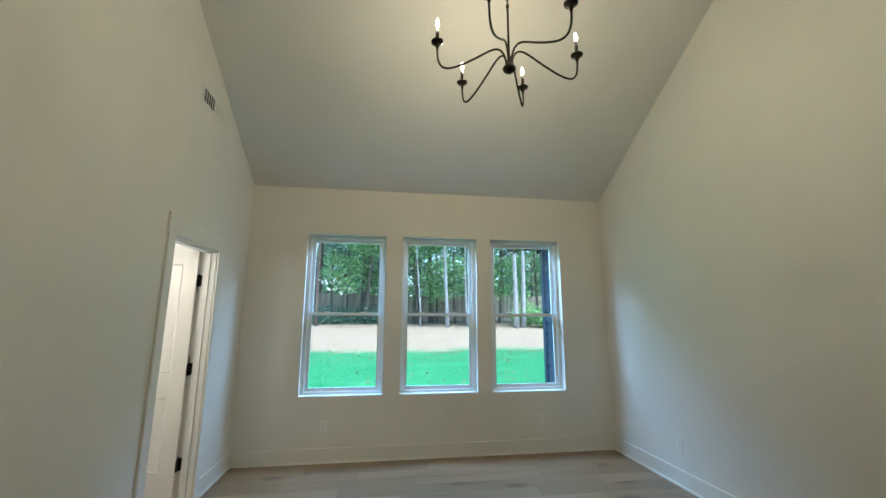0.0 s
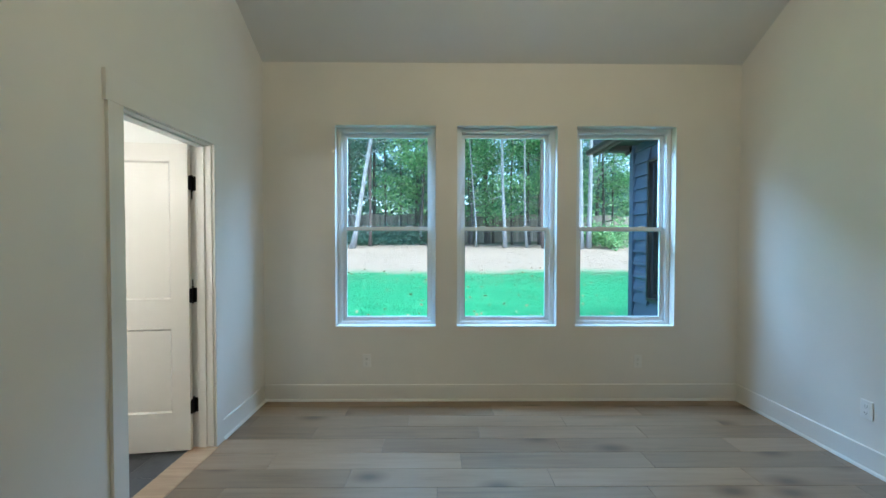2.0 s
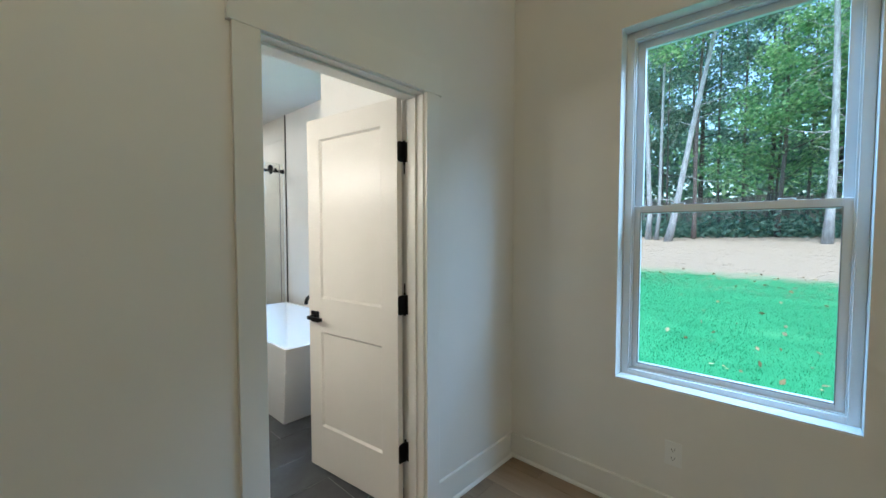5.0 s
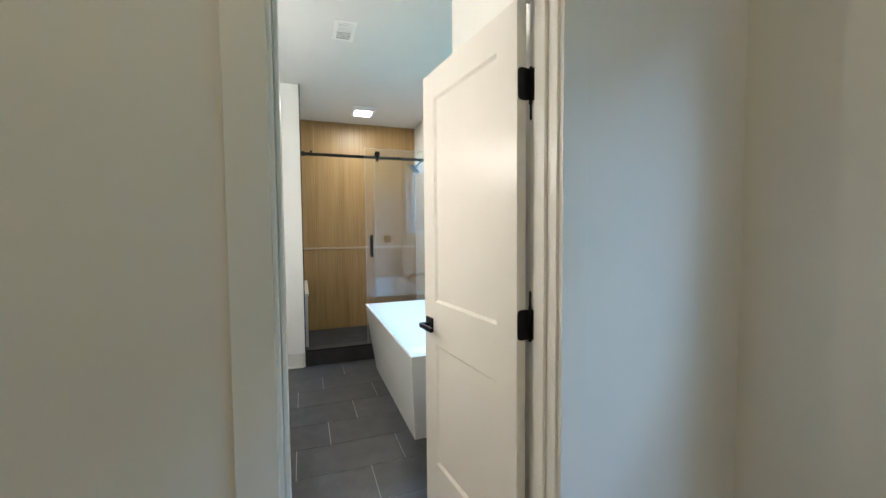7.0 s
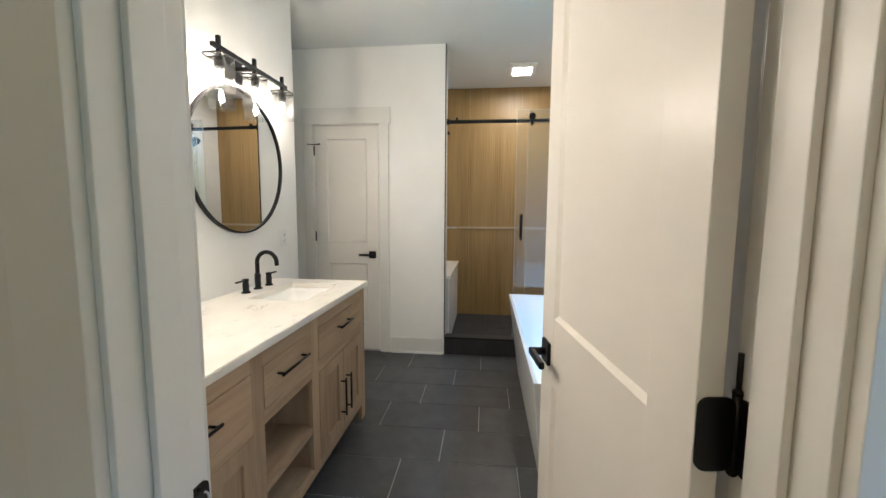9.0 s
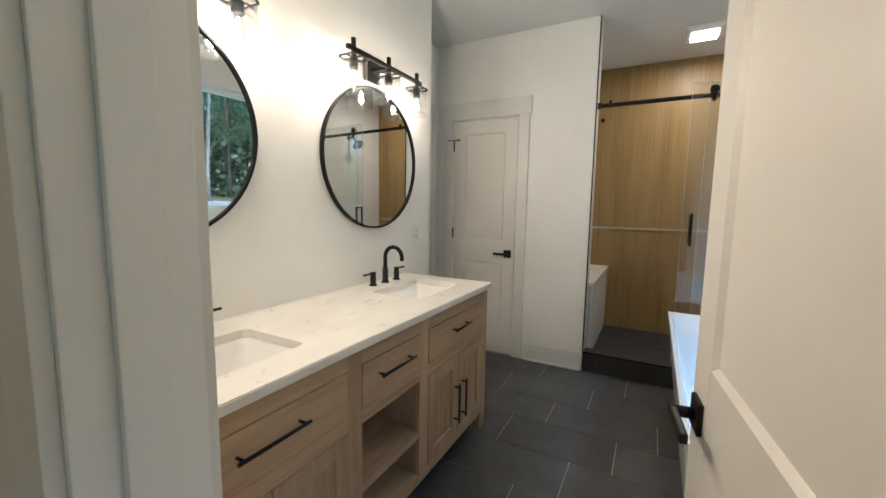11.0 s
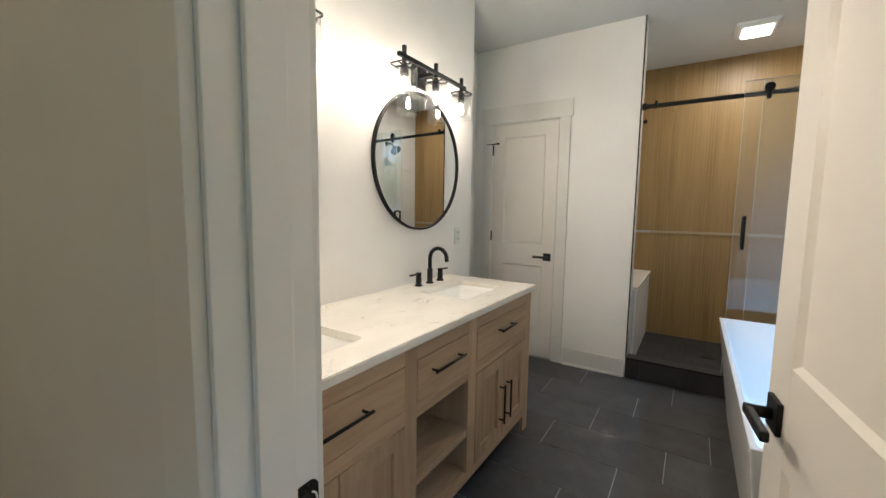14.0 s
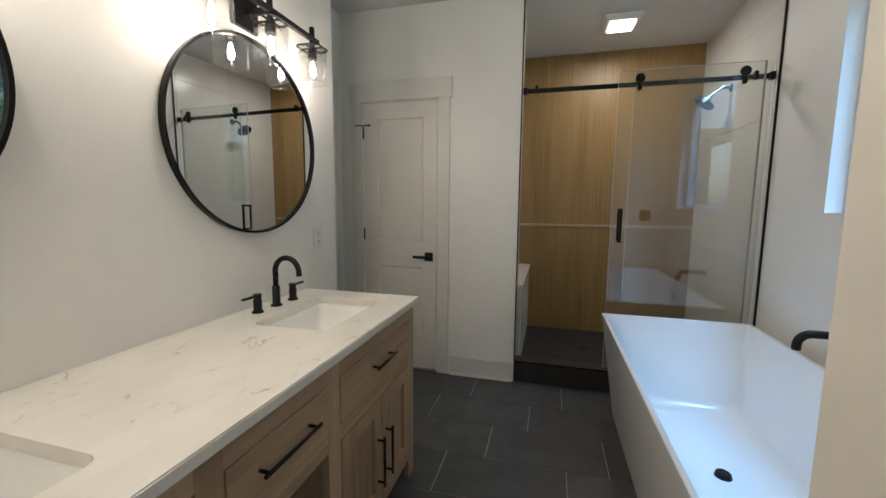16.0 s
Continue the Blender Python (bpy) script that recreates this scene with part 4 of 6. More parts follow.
# round mirrors
MIRR = ((-3.184, 1.586), (-2.042, 1.586))
for mx_, mz_ in MIRR:
    mir = thing("mirror", "round wall mirror in a thin black metal frame", "mirror", Matrix.Translation((mx_, VAN_Y + 0.0165, mz_)) @ pose(0, 0, 0, 0, 0, -2.3), "mirrors over the vanity")
    part("silvered_glass", bm_lathe([(0.378, 0.008), (0.378, 0.012)], 72, axis="Y"), M_MIRROR, mir)
    bm = bmesh.new()
    ringr, prof = [], [(0.377, 0.001), (0.387, 0.001), (0.387, 0.022), (0.377, 0.022)]
    for i in range(96):
        a = 2 * math.pi * i / 96
        ringr.append([bm.verts.new((r_ * math.cos(a), y_, r_ * math.sin(a))) for r_, y_ in prof])
    for i in range(96):
        p, q = ringr[i], ringr[(i + 1) % 96]
        for k in range(4):
            bm.faces.new((p[k], p[(k + 1) % 4], q[(k + 1) % 4], q[k]))
    bmesh.ops.recalc_face_normals(bm, faces=bm.faces)
    part("frame", bm, M_BLACK, mir)


LY = 0.128      # lamp centres stand this far from the wall


def vanity_light(x):
    v = thing("vanity_light", "black three-light wall bar with clear glass shades, lit", "wall lamp", Matrix.Translation((x, VAN_Y, 2.065)), "lamps over the vanity")
    part("wall_plate", bm_box(-0.062, 0.062, 0.001, 0.022, -0.062, 0.062, 0.004), M_BLACK, v)
    part("arm", bm_box(-0.011, 0.011, 0.022, LY, -0.011, 0.011, 0.002), M_BLACK, v)
    part("bar", bm_box(-0.325, 0.325, LY - 0.010, LY + 0.010, -0.009, 0.011, 0.002), M_BLACK, v)
    for k in (-1, 0, 1):
        cx = k * 0.280
        sh = part("lamp_stem", bm_box(cx - 0.0085, cx + 0.0085, LY - 0.009, LY + 0.009, -0.045, 0.052, 0.002), M_BLACK, v)
        pl = bmesh.new()
        outer = rounded_loop(cx - 0.058, cx + 0.058, LY - 0.058, LY + 0.058, 0.030, 0)
        inner = rounded_loop(cx - 0.050, cx + 0.050, LY - 0.050, LY + 0.050, 0.024, 0)
        ring = [[(p[0], p[1], z) for p in lp] for lp, z in ((outer, -0.042), (outer, -0.037), (inner, -0.037), (inner, -0.042), (outer, -0.042))]
        bridge_loops(pl, ring, smooth=False)
        bmesh.ops.remove_doubles(pl, verts=pl.verts, dist=1e-6)
        for turn in (0, 1):
            if turn:
                bm_box(cx - 0.006, cx + 0.006, LY - 0.057, LY + 0.057, -0.0415, -0.0375, 0, pl)
            else:
                bm_box(cx - 0.057, cx + 0.057, LY - 0.006, LY + 0.006, -0.0412, -0.0378, 0, pl)
        bmesh.ops.recalc_face_normals(pl, faces=pl.faces)
        part("shade_plate", pl, M_BLACK, sh, "flat black rounded-square carrier")
        part("socket", bm_lathe([(0.020, -0.088), (0.021, -0.080), (0.021, -0.045)], 20, centre=(cx, LY, 0)), M_BLACK, sh)
        g = bmesh.new()
        loops = []
        for hw, rr, zz in ((0.0530, 0.022, -0.043), (0.0530, 0.022, -0.192), (0.0505, 0.020, -0.1955), (0.0485, 0.019, -0.192), (0.0485, 0.019, -0.043)):
            loops.append(rounded_loop(cx - hw, cx + hw, LY - hw, LY + hw, rr, zz))
        loops.append(loops[0])
        bridge_loops(g, loops)
        bmesh.ops.remove_doubles(g, verts=g.verts, dist=1e-6)
        bmesh.ops.recalc_face_normals(g, faces=g.faces)
        gl = part("glass_shade", g, M_SHADEGLASS, sh, "clear rounded-square glass shade")
        gl.visible_shadow = False
        b = part("bulb", bm_lathe([(0.011, -0.088), (0.013, -0.098), (0.022, -0.125), (0.025, -0.143), (0.022, -0.160), (0.012, -0.173), (0.002, -0.177)], 18, centre=(cx, LY, 0)), M_SHADEGLASS, sh, "clear glass filament bulb")
        b.visible_shadow = False
        b = part("filament", bm_lathe([(0.004, -0.098), (0.008, -0.112), (0.0125, -0.130), (0.0135, -0.146), (0.009, -0.158), (0.002, -0.163)], 14, centre=(cx, LY, 0)), M_BULB, sh, "glowing warm filament")
        b.visible_shadow = False
        bulb_light(x + cx, VAN_Y + LY, 2.065 - 0.140, VANITY_WATTS * 0.72, 0.010)
        bulb_fill(x + cx, VAN_Y + LY, 2.065 - 0.140, VANITY_WATTS * 0.55)
    return v


for x in (-3.182, -2.032):
    vanity_light(x)


# ---- outlets and switches ----
def outlet(m, label="white duplex wall outlet", group=""):
    """Local: plate in the x-z plane, facing +y."""
    o = thing("wall_outlet", label, "outlet", m, group)
    part("cover_plate", bm_box(-0.036, 0.036, 0.0005, 0.006, -0.058, 0.058, 0.003), M_PLATE, o)
    for dz in (-0.021, 0.021):
        face = part("receptacle", bm_box(-0.017, 0.017, 0.0062, 0.0085, dz - 0.015, dz + 0.015, 0.002), M_PLATE, o)
        bm = bmesh.new()
        bm_box(-0.0075, -0.0055, 0.0086, 0.0092, dz - 0.003, dz + 0.007, 0, bm)
        bm_box(0.0055, 0.0075, 0.0086, 0.0092, dz - 0.003, dz + 0.007, 0, bm)
        bm_box(-0.002, 0.002, 0.0086, 0.0092, dz - 0.010, dz - 0.006, 0, bm)
        part("slots", bm, M_DARK, face)
    part("screw", bm_lathe([(0.003, 0.0062), (0.002, 0.0075)], 8, axis="Y"), M_PLATE, o)
    return o


outlet(Matrix.Translation((-0.642, NORTH, 0.357)) @ pose(0, 0, 0, 0, 0, 180), "white wall outlet under the first window")
outlet(Matrix.Translation((1.776, NORTH, 0.347)) @ pose(0, 0, 0, 0, 0, 180), "white wall outlet under the third window")
outlet(Matrix.Translation((EAST, 3.523, 0.375)) @ pose(0, 0, 0, 0, 0, 90), "white wall outlet above the side baseboard")
outlet(Matrix.Translation((-3.655, VAN_Y, 1.142)), "white wall outlet beside the mirror")
outlet(Matrix.Translation((WEST, 2.36, 0.38)) @ pose(0, 0, 0, 0, 0, -90), "white wall outlet beside the door casing")

# ---- shower ----
# back wall of wood-look tile in two lifts, with a pale pencil ledge between
back = structure("wall_shower_back", bm_box(SHOWER_W - 0.011, SHOWER_W - 0.004, SHOWER_S, BATH_N, 0.02, BATH_H), M_GROUT, "warm wood-look tiled back wall of the shower", "wall")
for y0 in np.arange(SHOWER_S, BATH_N, 0.60):
    for z0, z1 in ((0.045, 1.112), (1.136, BATH_H - 0.003)):
        y1 = min(y0 + 0.5985, BATH_N - 0.001)
        if y1 - y0 > 0.03:
            part("tile", bm_box(SHOWER_W - 0.0038, SHOWER_W + 0.005, float(y0), float(y1), z0, z1, 0.0012), M_WOODTILE, back)
structure("trim_ledge", bm_box(SHOWER_W + 0.0, SHOWER_W + 0.014, SHOWER_S + 0.45, BATH_N - 0.001, 1.1135, 1.1345, 0.003), M_LEDGE, "thin tan stone strip across the tiled wall", "trim")
structure("floor_shower", bm_box(SHOWER_W, FAR_X - 0.10, SHOWER_S, BATH_N, -0.1, 0.050), M_DARKGROUT, "dark grey mosaic shower floor", "floor")
curb = structure("shower_curb", bm_box(FAR_X - 0.112, FAR_X - 0.008, STUB_Y + 0.001, BATH_N - 0.001, -0.05, 0.152), M_DARKGROUT, "near-black tiled shower curb", "curb")
yy = STUB_Y + 0.002
first = True
while yy < BATH_N - 0.01:
    y1 = min(yy + (0.102 if first else 0.607), BATH_N - 0.002)
    part("tile", bm_box(FAR_X - 0.0075, FAR_X + 0.003, yy, y1, 0.001, 0.150, 0.0015), M_CURB, curb)
    part("tile", bm_box(FAR_X - 0.113, FAR_X + 0.003, yy, y1, 0.1525, 0.162, 0.0015), M_CURB, curb)
    yy = y1 + 0.003
    first = False
structure("trim_curb_edge", bm_box(FAR_X + 0.0032, FAR_X + 0.005, STUB_Y + 0.002, BATH_N - 0.002, 0.151, 0.164, 0.0005), M_BLACK, "black metal edge strip on the curb", "trim")
structure("trim_shower_edge", bm_box(FAR_X - 0.003, FAR_X + 0.006, STUB_Y - 0.0008, STUB_Y + 0.008, 0.163, BATH_H - 0.001, 0.001), M_BLACK, "black metal corner strip of the shower opening", "trim")
structure("trim_shower_edge", bm_box(FAR_X - 0.008, FAR_X + 0.002, BATH_N - 0.012, BATH_N - 0.0005, 0.163, BATH_H - 0.001, 0.001), M_BLACK, "black metal strip where the shower tile ends", "trim")
structure("wall_stub_lining", bm_box(FAR_X - 0.121, FAR_X - 0.0035, STUB_Y + 0.0005, STUB_Y + 0.007, 0.163, BATH_H - 0.001), M_WHITETILE, "white tiled return of the shower opening", "wall")
side = structure("wall_shower_north", bm_box(SHOWER_W + 0.006, FAR_X - 0.009, BATH_N - 0.0025, BATH_N - 0.0005, 0.051, BATH_H - 0.001), M_GROUT, "large white tiles on the shower side wall", "wall")
for x0 in np.arange(SHOWER_W + 0.007, FAR_X - 0.03, 0.61):
    for z0 in np.arange(0.055, BATH_H - 0.02, 0.305):
        part("tile", bm_box(float(x0), min(float(x0) + 0.6085, FAR_X - 0.010), BATH_N - 0.009, BATH_N - 0.003, float(z0), min(float(z0) + 0.3035, BATH_H - 0.002), 0.001), M_WHITETILE, side)
BENCH_Y, BENCH_Z = 3.150, 0.690
bench = thing("shower_bench", "built-in white tiled shower bench with a stone seat", "bench", Matrix.Translation((-5.37, 2.92, 0.050)))
wpart("seat", bm_box(SHOWER_W + 0.006, FAR_X - 0.122, SHOWER_S + 0.001, BENCH_Y + 0.012, BENCH_Z, BENCH_Z + 0.024, 0.003), M_MARBLE, bench, "pale stone seat slab")
wpart("body", bm_box(SHOWER_W + 0.006, FAR_X - 0.122, SHOWER_S + 0.001, BENCH_Y - 0.008, 0.051, BENCH_Z - 0.001), M_GROUT, bench)
for i in range(4):
    for j in range(2):
        x0 = SHOWER_W + 0.007 + i * 0.277
        z0 = 0.055 + j * 0.317
        wpart("tile", bm_box(x0, x0 + 0.2755, BENCH_Y - 0.0078, BENCH_Y, z0, z0 + 0.3155, 0.001), M_WHITETILE, bench)

# sliding glass enclosure
GX = FAR_X - 0.040
encl = thing("shower_door", "frameless sliding glass shower door on a black rail", "shower door", Matrix.Translation((GX, 3.86, 0.163)))
fixed = wpart("fixed_panel", bm_box(GX - 0.012, GX - 0.004, 3.842, BATH_N - 0.014, 0.164, 2.205, 0.001), M_SHOWERGLASS, encl, "clear fixed glass panel")
fixed.visible_shadow = False
slide = wpart("sliding_panel", bm_box(GX + 0.012, GX + 0.020, 3.742, BATH_N - 0.075, 0.176, 2.200, 0.001), M_SHOWERGLASS, encl, "clear sliding glass panel")
slide.visible_shadow = False
part("glass_edge", bm_box(GX - 0.0125, GX - 0.0035, 3.8395, 3.8417, 0.164, 2.205, 0.0005), M_GLASSEDGE, fixed, "pale polished glass edge")
part("glass_edge", bm_box(GX + 0.0115, GX + 0.0205, 3.7395, 3.7417, 0.176, 2.200, 0.0005), M_GLASSEDGE, slide, "pale polished glass edge")
part("glass_edge", bm_box(GX + 0.0115, GX + 0.0205, 3.742, BATH_N - 0.075, 2.2003, 2.2020), M_GLASSEDGE, slide, "pale polished glass edge")
wpart("rail", bm_box(GX - 0.002, GX + 0.010, STUB_Y + 0.012, BATH_N - 0.014, 2.098, 2.128, 0.002), M_BLACK, encl, "matte black flat rail")
for y in (STUB_Y + 0.024, BATH_N - 0.030):
    wpart("rail_bracket", bm_box(GX - 0.010, GX + 0.020, y - 0.014, y + 0.014, 2.090, 2.136, 0.003), M_BLACK, encl)
for y in (3.215, 4.515):
    wpart("rail_stop", bm_box(GX - 0.006, GX + 0.022, y - 0.010, y + 0.010, 2.094, 2.146, 0.003), M_BLACK, encl)
for y in (3.868, 4.452):
    roll = wpart("roller", bm_lathe([(0.027, 0.0), (0.029, 0.003), (0.029, 0.013), (0.026, 0.016)], 24, centre=(GX + 0.021, y, 2.146), axis="X"), M_BLACK, encl, "black round door roller")
    part("lower_roller", bm_lathe([(0.014, 0.0), (0.014, 0.012)], 18, centre=(GX + 0.021, y, 2.083), axis="X"), M_BLACK, roll)
    part("hanger", bm_box(GX + 0.0205, GX + 0.026, y - 0.009, y + 0.009, 2.075, 2.146, 0.001), M_BLACK, roll)
hbm = bmesh.new()
for xo in (GX + 0.062, GX - 0.020):
    bm_box(xo - 0.006, xo + 0.006, 3.786, 3.804, 1.075, 1.305, 0.002, hbm)
for z in (1.083, 1.297):
    bm_box(GX + 0.0205, GX + 0.062, 3.787, 3.803, z - 0.008, z + 0.008, 0.001, hbm)
    bm_box(GX - 0.020, GX + 0.0115, 3.787, 3.803, z - 0.008, z + 0.008, 0.001, hbm)
wpart("handle", hbm, M_BLACK, encl, "matte black square pull handle")
wpart("edge_seal", bm_box(GX + 0.011, GX + 0.021, BATH_N - 0.0745, BATH_N - 0.066, 0.176, 2.200), M_GREYSEAL, encl, "grey vertical rubber seal")
wpart("wall_channel", bm_box(GX - 0.017, GX + 0.001, BATH_N - 0.0135, BATH_N - 0.0035, 0.164, 2.205, 0.001), M_VINYL, encl, "pale wall channel")

# shower head on the side wall
sh = thing("shower_fixture", "matte black shower head on a bent arm", "shower head", Matrix.Translation((-5.33, BATH_N - 0.009, 2.215)))
part("flange", bm_lathe([(0.030, 0.0), (0.030, -0.006), (0.014, -0.012)], 20, axis="Y"), M_BLACK, sh)
part("arm", bm_tube([(0, -0.005, 0), (0, -0.055, 0.005), (0, -0.095, -0.012), (0, -0.140, -0.060)], 0.0105, 12), M_BLACK, sh)
head = bm_lathe([(0.014, 0.030), (0.018, 0.010), (0.055, -0.012), (0.075, -0.022), (0.076, -0.036), (0.070, -0.040)], 28)
bm_turned(head, Matrix.Translation((0, -0.155, -0.080)) @ pose(0, 0, 0, -38, 0, 0))
part("head", head, M_BLACK, sh)
sv = thing("shower_hook", "small dark fitting high on the tiled wall", "shower fitting", Matrix.Translation((SHOWER_W + 0.006, 3.02, 2.25)))
part("knob", bm_lathe([(0.020, 0), (0.020, 0.018), (0.012, 0.03)], 16, axis="X"), M_BRONZE, sv)
dr = thing("shower_drain", "square black shower floor drain", "drain", Matrix.Translation((-5.42, 3.68, 0.055)))
part("grate", bm_box(-0.055, 0.055, -0.055, 0.055, 0, 0.004, 0.002), M_BLACK, dr)
for k in range(5):
    part("slot", bm_box(-0.04, 0.04, -0.037 + k * 0.017, -0.031 + k * 0.017, 0.0042, 0.0050), M_DARK, dr)

# ---- bathtub ----
tub = thing("bathtub", "white freestanding rectangular bathtub with tapered sides", "bathtub", Matrix.Translation((-3.63, 4.12, 0)))
bm = bmesh.new()
TX0, TX1, TY0, TY1, TZ = -4.522, -2.760, 3.692, 4.540, 0.618
loops = [rounded_loop(-4.37, -2.975, 3.770, 4.475, 0.008, 0.001),
         rounded_loop(TX0 + 0.001, TX1 - 0.001, TY0 + 0.001, TY1 - 0.001, 0.008, TZ - 0.003),
         rounded_loop(TX0 + 0.003, TX1 - 0.003, TY0 + 0.003, TY1 - 0.003, 0.008, TZ),
         rounded_loop(TX0 + 0.020, TX1 - 0.020, TY0 + 0.018, TY1 - 0.018, 0.012, TZ),
         rounded_loop(TX0 + 0.024, TX1 - 0.024, TY0 + 0.022, TY1 - 0.022, 0.014, TZ - 0.005),
         rounded_loop(TX0 + 0.23, TX1 - 0.25, TY0 + 0.110, TY1 - 0.110, 0.055, 0.205),
         rounded_loop(TX0 + 0.25, TX1 - 0.27, TY0 + 0.130, TY1 - 0.130, 0.065, 0.172),
         rounded_loop(TX0 + 0.31, TX1 - 0.33, TY0 + 0.19, TY1 - 0.19, 0.09, 0.152)]
rims = bridge_loops(bm, loops, cap_first=True, cap_last=True)
for lp in rims[:5]:
    for e in {e for v in lp for e in v.link_edges if e.other_vert(v) in lp}:
        e.smooth = False
bmesh.ops.recalc_face_normals(bm, faces=bm.faces)
wpart("shell", bm, M_TUB, tub)
dbm = bm_lathe([(0.034, 0.0), (0.034, 0.004), (0.030, 0.007), (0.030, 0.018), (0.026, 0.021)], 24, centre=(-3.66, 4.11, 0.1502))
wpart("drain", dbm, M_BLACK, tub, "matte black tub drain")
ov = bm_lathe([(0.030, 0.0), (0.030, 0.008), (0.026, 0.010)], 22, axis="Y")
bm_turned(ov, Matrix.Translation((-3.66, 4.468, 0.50)) @ pose(0, 0, 0, 12, 0, 180))
wpart("overflow", ov, M_BLACK, tub, "matte black overflow cap")
sp = thing("tub_spout", "matte black wall-mounted tub spout", "tub spout", Matrix.Translation((-3.858, BATH_N, 0.765)))
part("flange", bm_lathe([(0.032, 0), (0.032, -0.008), (0.022, -0.012)], 20, axis="Y"), M_BLACK, sp)
pts = [(0, -0.008, 0), (0, -0.15, 0)]
for k in range(1, 9):
    a = math.pi / 2 * k / 8
    pts.append((0, -0.15 - 0.055 * math.sin(a), -0.055 + 0.055 * math.cos(a)))
pts.append((0, -0.205, -0.075))
part("spout", bm_tube(pts, 0.018, 16), M_BLACK, sp)

# ---- bathroom ceiling ----
cl = thing("ceiling_fan_light", "square white ceiling fan light over the shower, lit", "ceiling light", Matrix.Translation((-5.315, 3.822, BATH_H)))
bm = bmesh.new()
bridge_loops(bm, [rounded_loop(-0.155, 0.155, -0.140, 0.140, 0.02, -0.001), rounded_loop(-0.155, 0.155, -0.140, 0.140, 0.02, -0.012),
                  rounded_loop(-0.125, 0.125, -0.110, 0.110, 0.015, -0.030), rounded_loop(-0.100, 0.100, -0.098, 0.098, 0.012, -0.031)], cap_last=True)
bmesh.ops.recalc_face_normals(bm, faces=bm.faces)
part("housing", bm, M_PLATE, cl)
part("diffuser", bm_box(-0.095, 0.095, -0.093, 0.093, -0.044, -0.032, 0.004), M_DIFFUSER, cl, "glowing frosted diffuser")
fan_light = bpy.data.lights.new("fan_light", "AREA")
fan_light.size = 0.17
fan_light.energy = FAN_WATTS
fan_light.color = (1.0, 0.86, 0.66)
fl = new("fan_light", fan_light)
fl.location = (-5.315, 3.822, BATH_H - 0.048)

cv = thing("ceiling_vent", "white ceiling air register with a grey damper", "vent", Matrix.Translation((-3.49, 3.43, BATH_H)))
part("frame", bm_box(-0.140, 0.140, -0.075, 0.075, -0.006, -0.0005, 0.003), M_PLATE, cv)
part("backing", bm_box(-0.110, 0.0, -0.047, 0.047, -0.0075, -0.0062), M_DARK, cv)
for k in range(9):
    part("slat", bm_box(-0.110 + k * 0.0265, -0.098 + k * 0.0265, -0.048, 0.048, -0.013, -0.0077, 0.001), M_PLATE, cv)

# tub valve on the alcove's end wall
tr = thing("tub_valve", "black square tub valve with a round knob", "valve", Matrix.Translation((-2.66, 4.39, 1.215)))
part("plate", bm_box(-0.012, -0.0005, -0.06, 0.06, -0.06, 0.06, 0.005), M_BLACK, tr)
part("knob", bm_lathe([(0.022, -0.012), (0.022, -0.045), (0.018, -0.05)], 18, axis="X"), M_BLACK, tr)

# ---- bedroom: chandelier and wall register ----
CHX, CHY, CHZ = 0.685, 2.165, 3.030
ch = thing("chandelier", "dark bronze six-arm candle chandelier with lit bulbs", "chandelier", Matrix.Translation((CHX, CHY, CHZ)))
part("hub", bm_lathe([(0.006, -0.052), (0.022, -0.046), (0.040, -0.030), (0.042, -0.018), (0.030, 0.0), (0.020, 0.010)], 24), M_BRONZE, ch)
part("stem", bm_lathe([(0.007, 0.008), (0.007, 0.410), (0.012, 0.415), (0.012, 0.425), (0.004, 0.432)], 14), M_BRONZE, ch)
chain = bmesh.new()
zc = 0.445
kk = 0
while zc < RIDGE_Z - CHZ - 0.10:
    pts = []
    for i in range(17):
        a = 2 * math.pi * i / 16
        u, w = 0.011 * math.cos(a), 0.024 * math.sin(a)
        pts.append((u, 0, zc + w) if kk % 2 else (0, u, zc + w))
    bm_tube(pts, 0.0025, 6, chain)
    zc += 0.038
    kk += 1
part("chain", chain, M_BRONZE, ch, "dark bronze link chain")
part("canopy", bm_lathe([(0.012, RIDGE_Z - CHZ - 0.10), (0.055, RIDGE_Z - CHZ - 0.075), (0.065, RIDGE_Z - CHZ - 0.045), (0.065, RIDGE_Z - CHZ - 0.03)], 24), M_BRONZE, ch)
ARM = [(0.016, 0.006), (0.028, 0.062), (0.052, 0.098), (0.088, 0.104), (0.135, 0.082), (0.21, 0.032), (0.30, -0.022), (0.37, -0.052), (0.415, -0.050), (0.440, -0.018), (0.449, 0.035), (0.450, 0.095)]


def smooth_path(rows, n=4):
    out = []
    for i in range(len(rows) - 1):
        p0, p1, p2, p3 = rows[max(i - 1, 0)], rows[i], rows[i + 1], rows[min(i + 2, len(rows) - 1)]
        for k in range(n):
            t = k / n
            out.append(tuple(0.5 * (2 * b + (c - a) * t + (2 * a - 5 * b + 4 * c - d) * t * t + (3 * b - a - 3 * c + d) * t ** 3) for a, b, c, d in zip(p0, p1, p2, p3)))
    out.append(rows[-1])
    return out


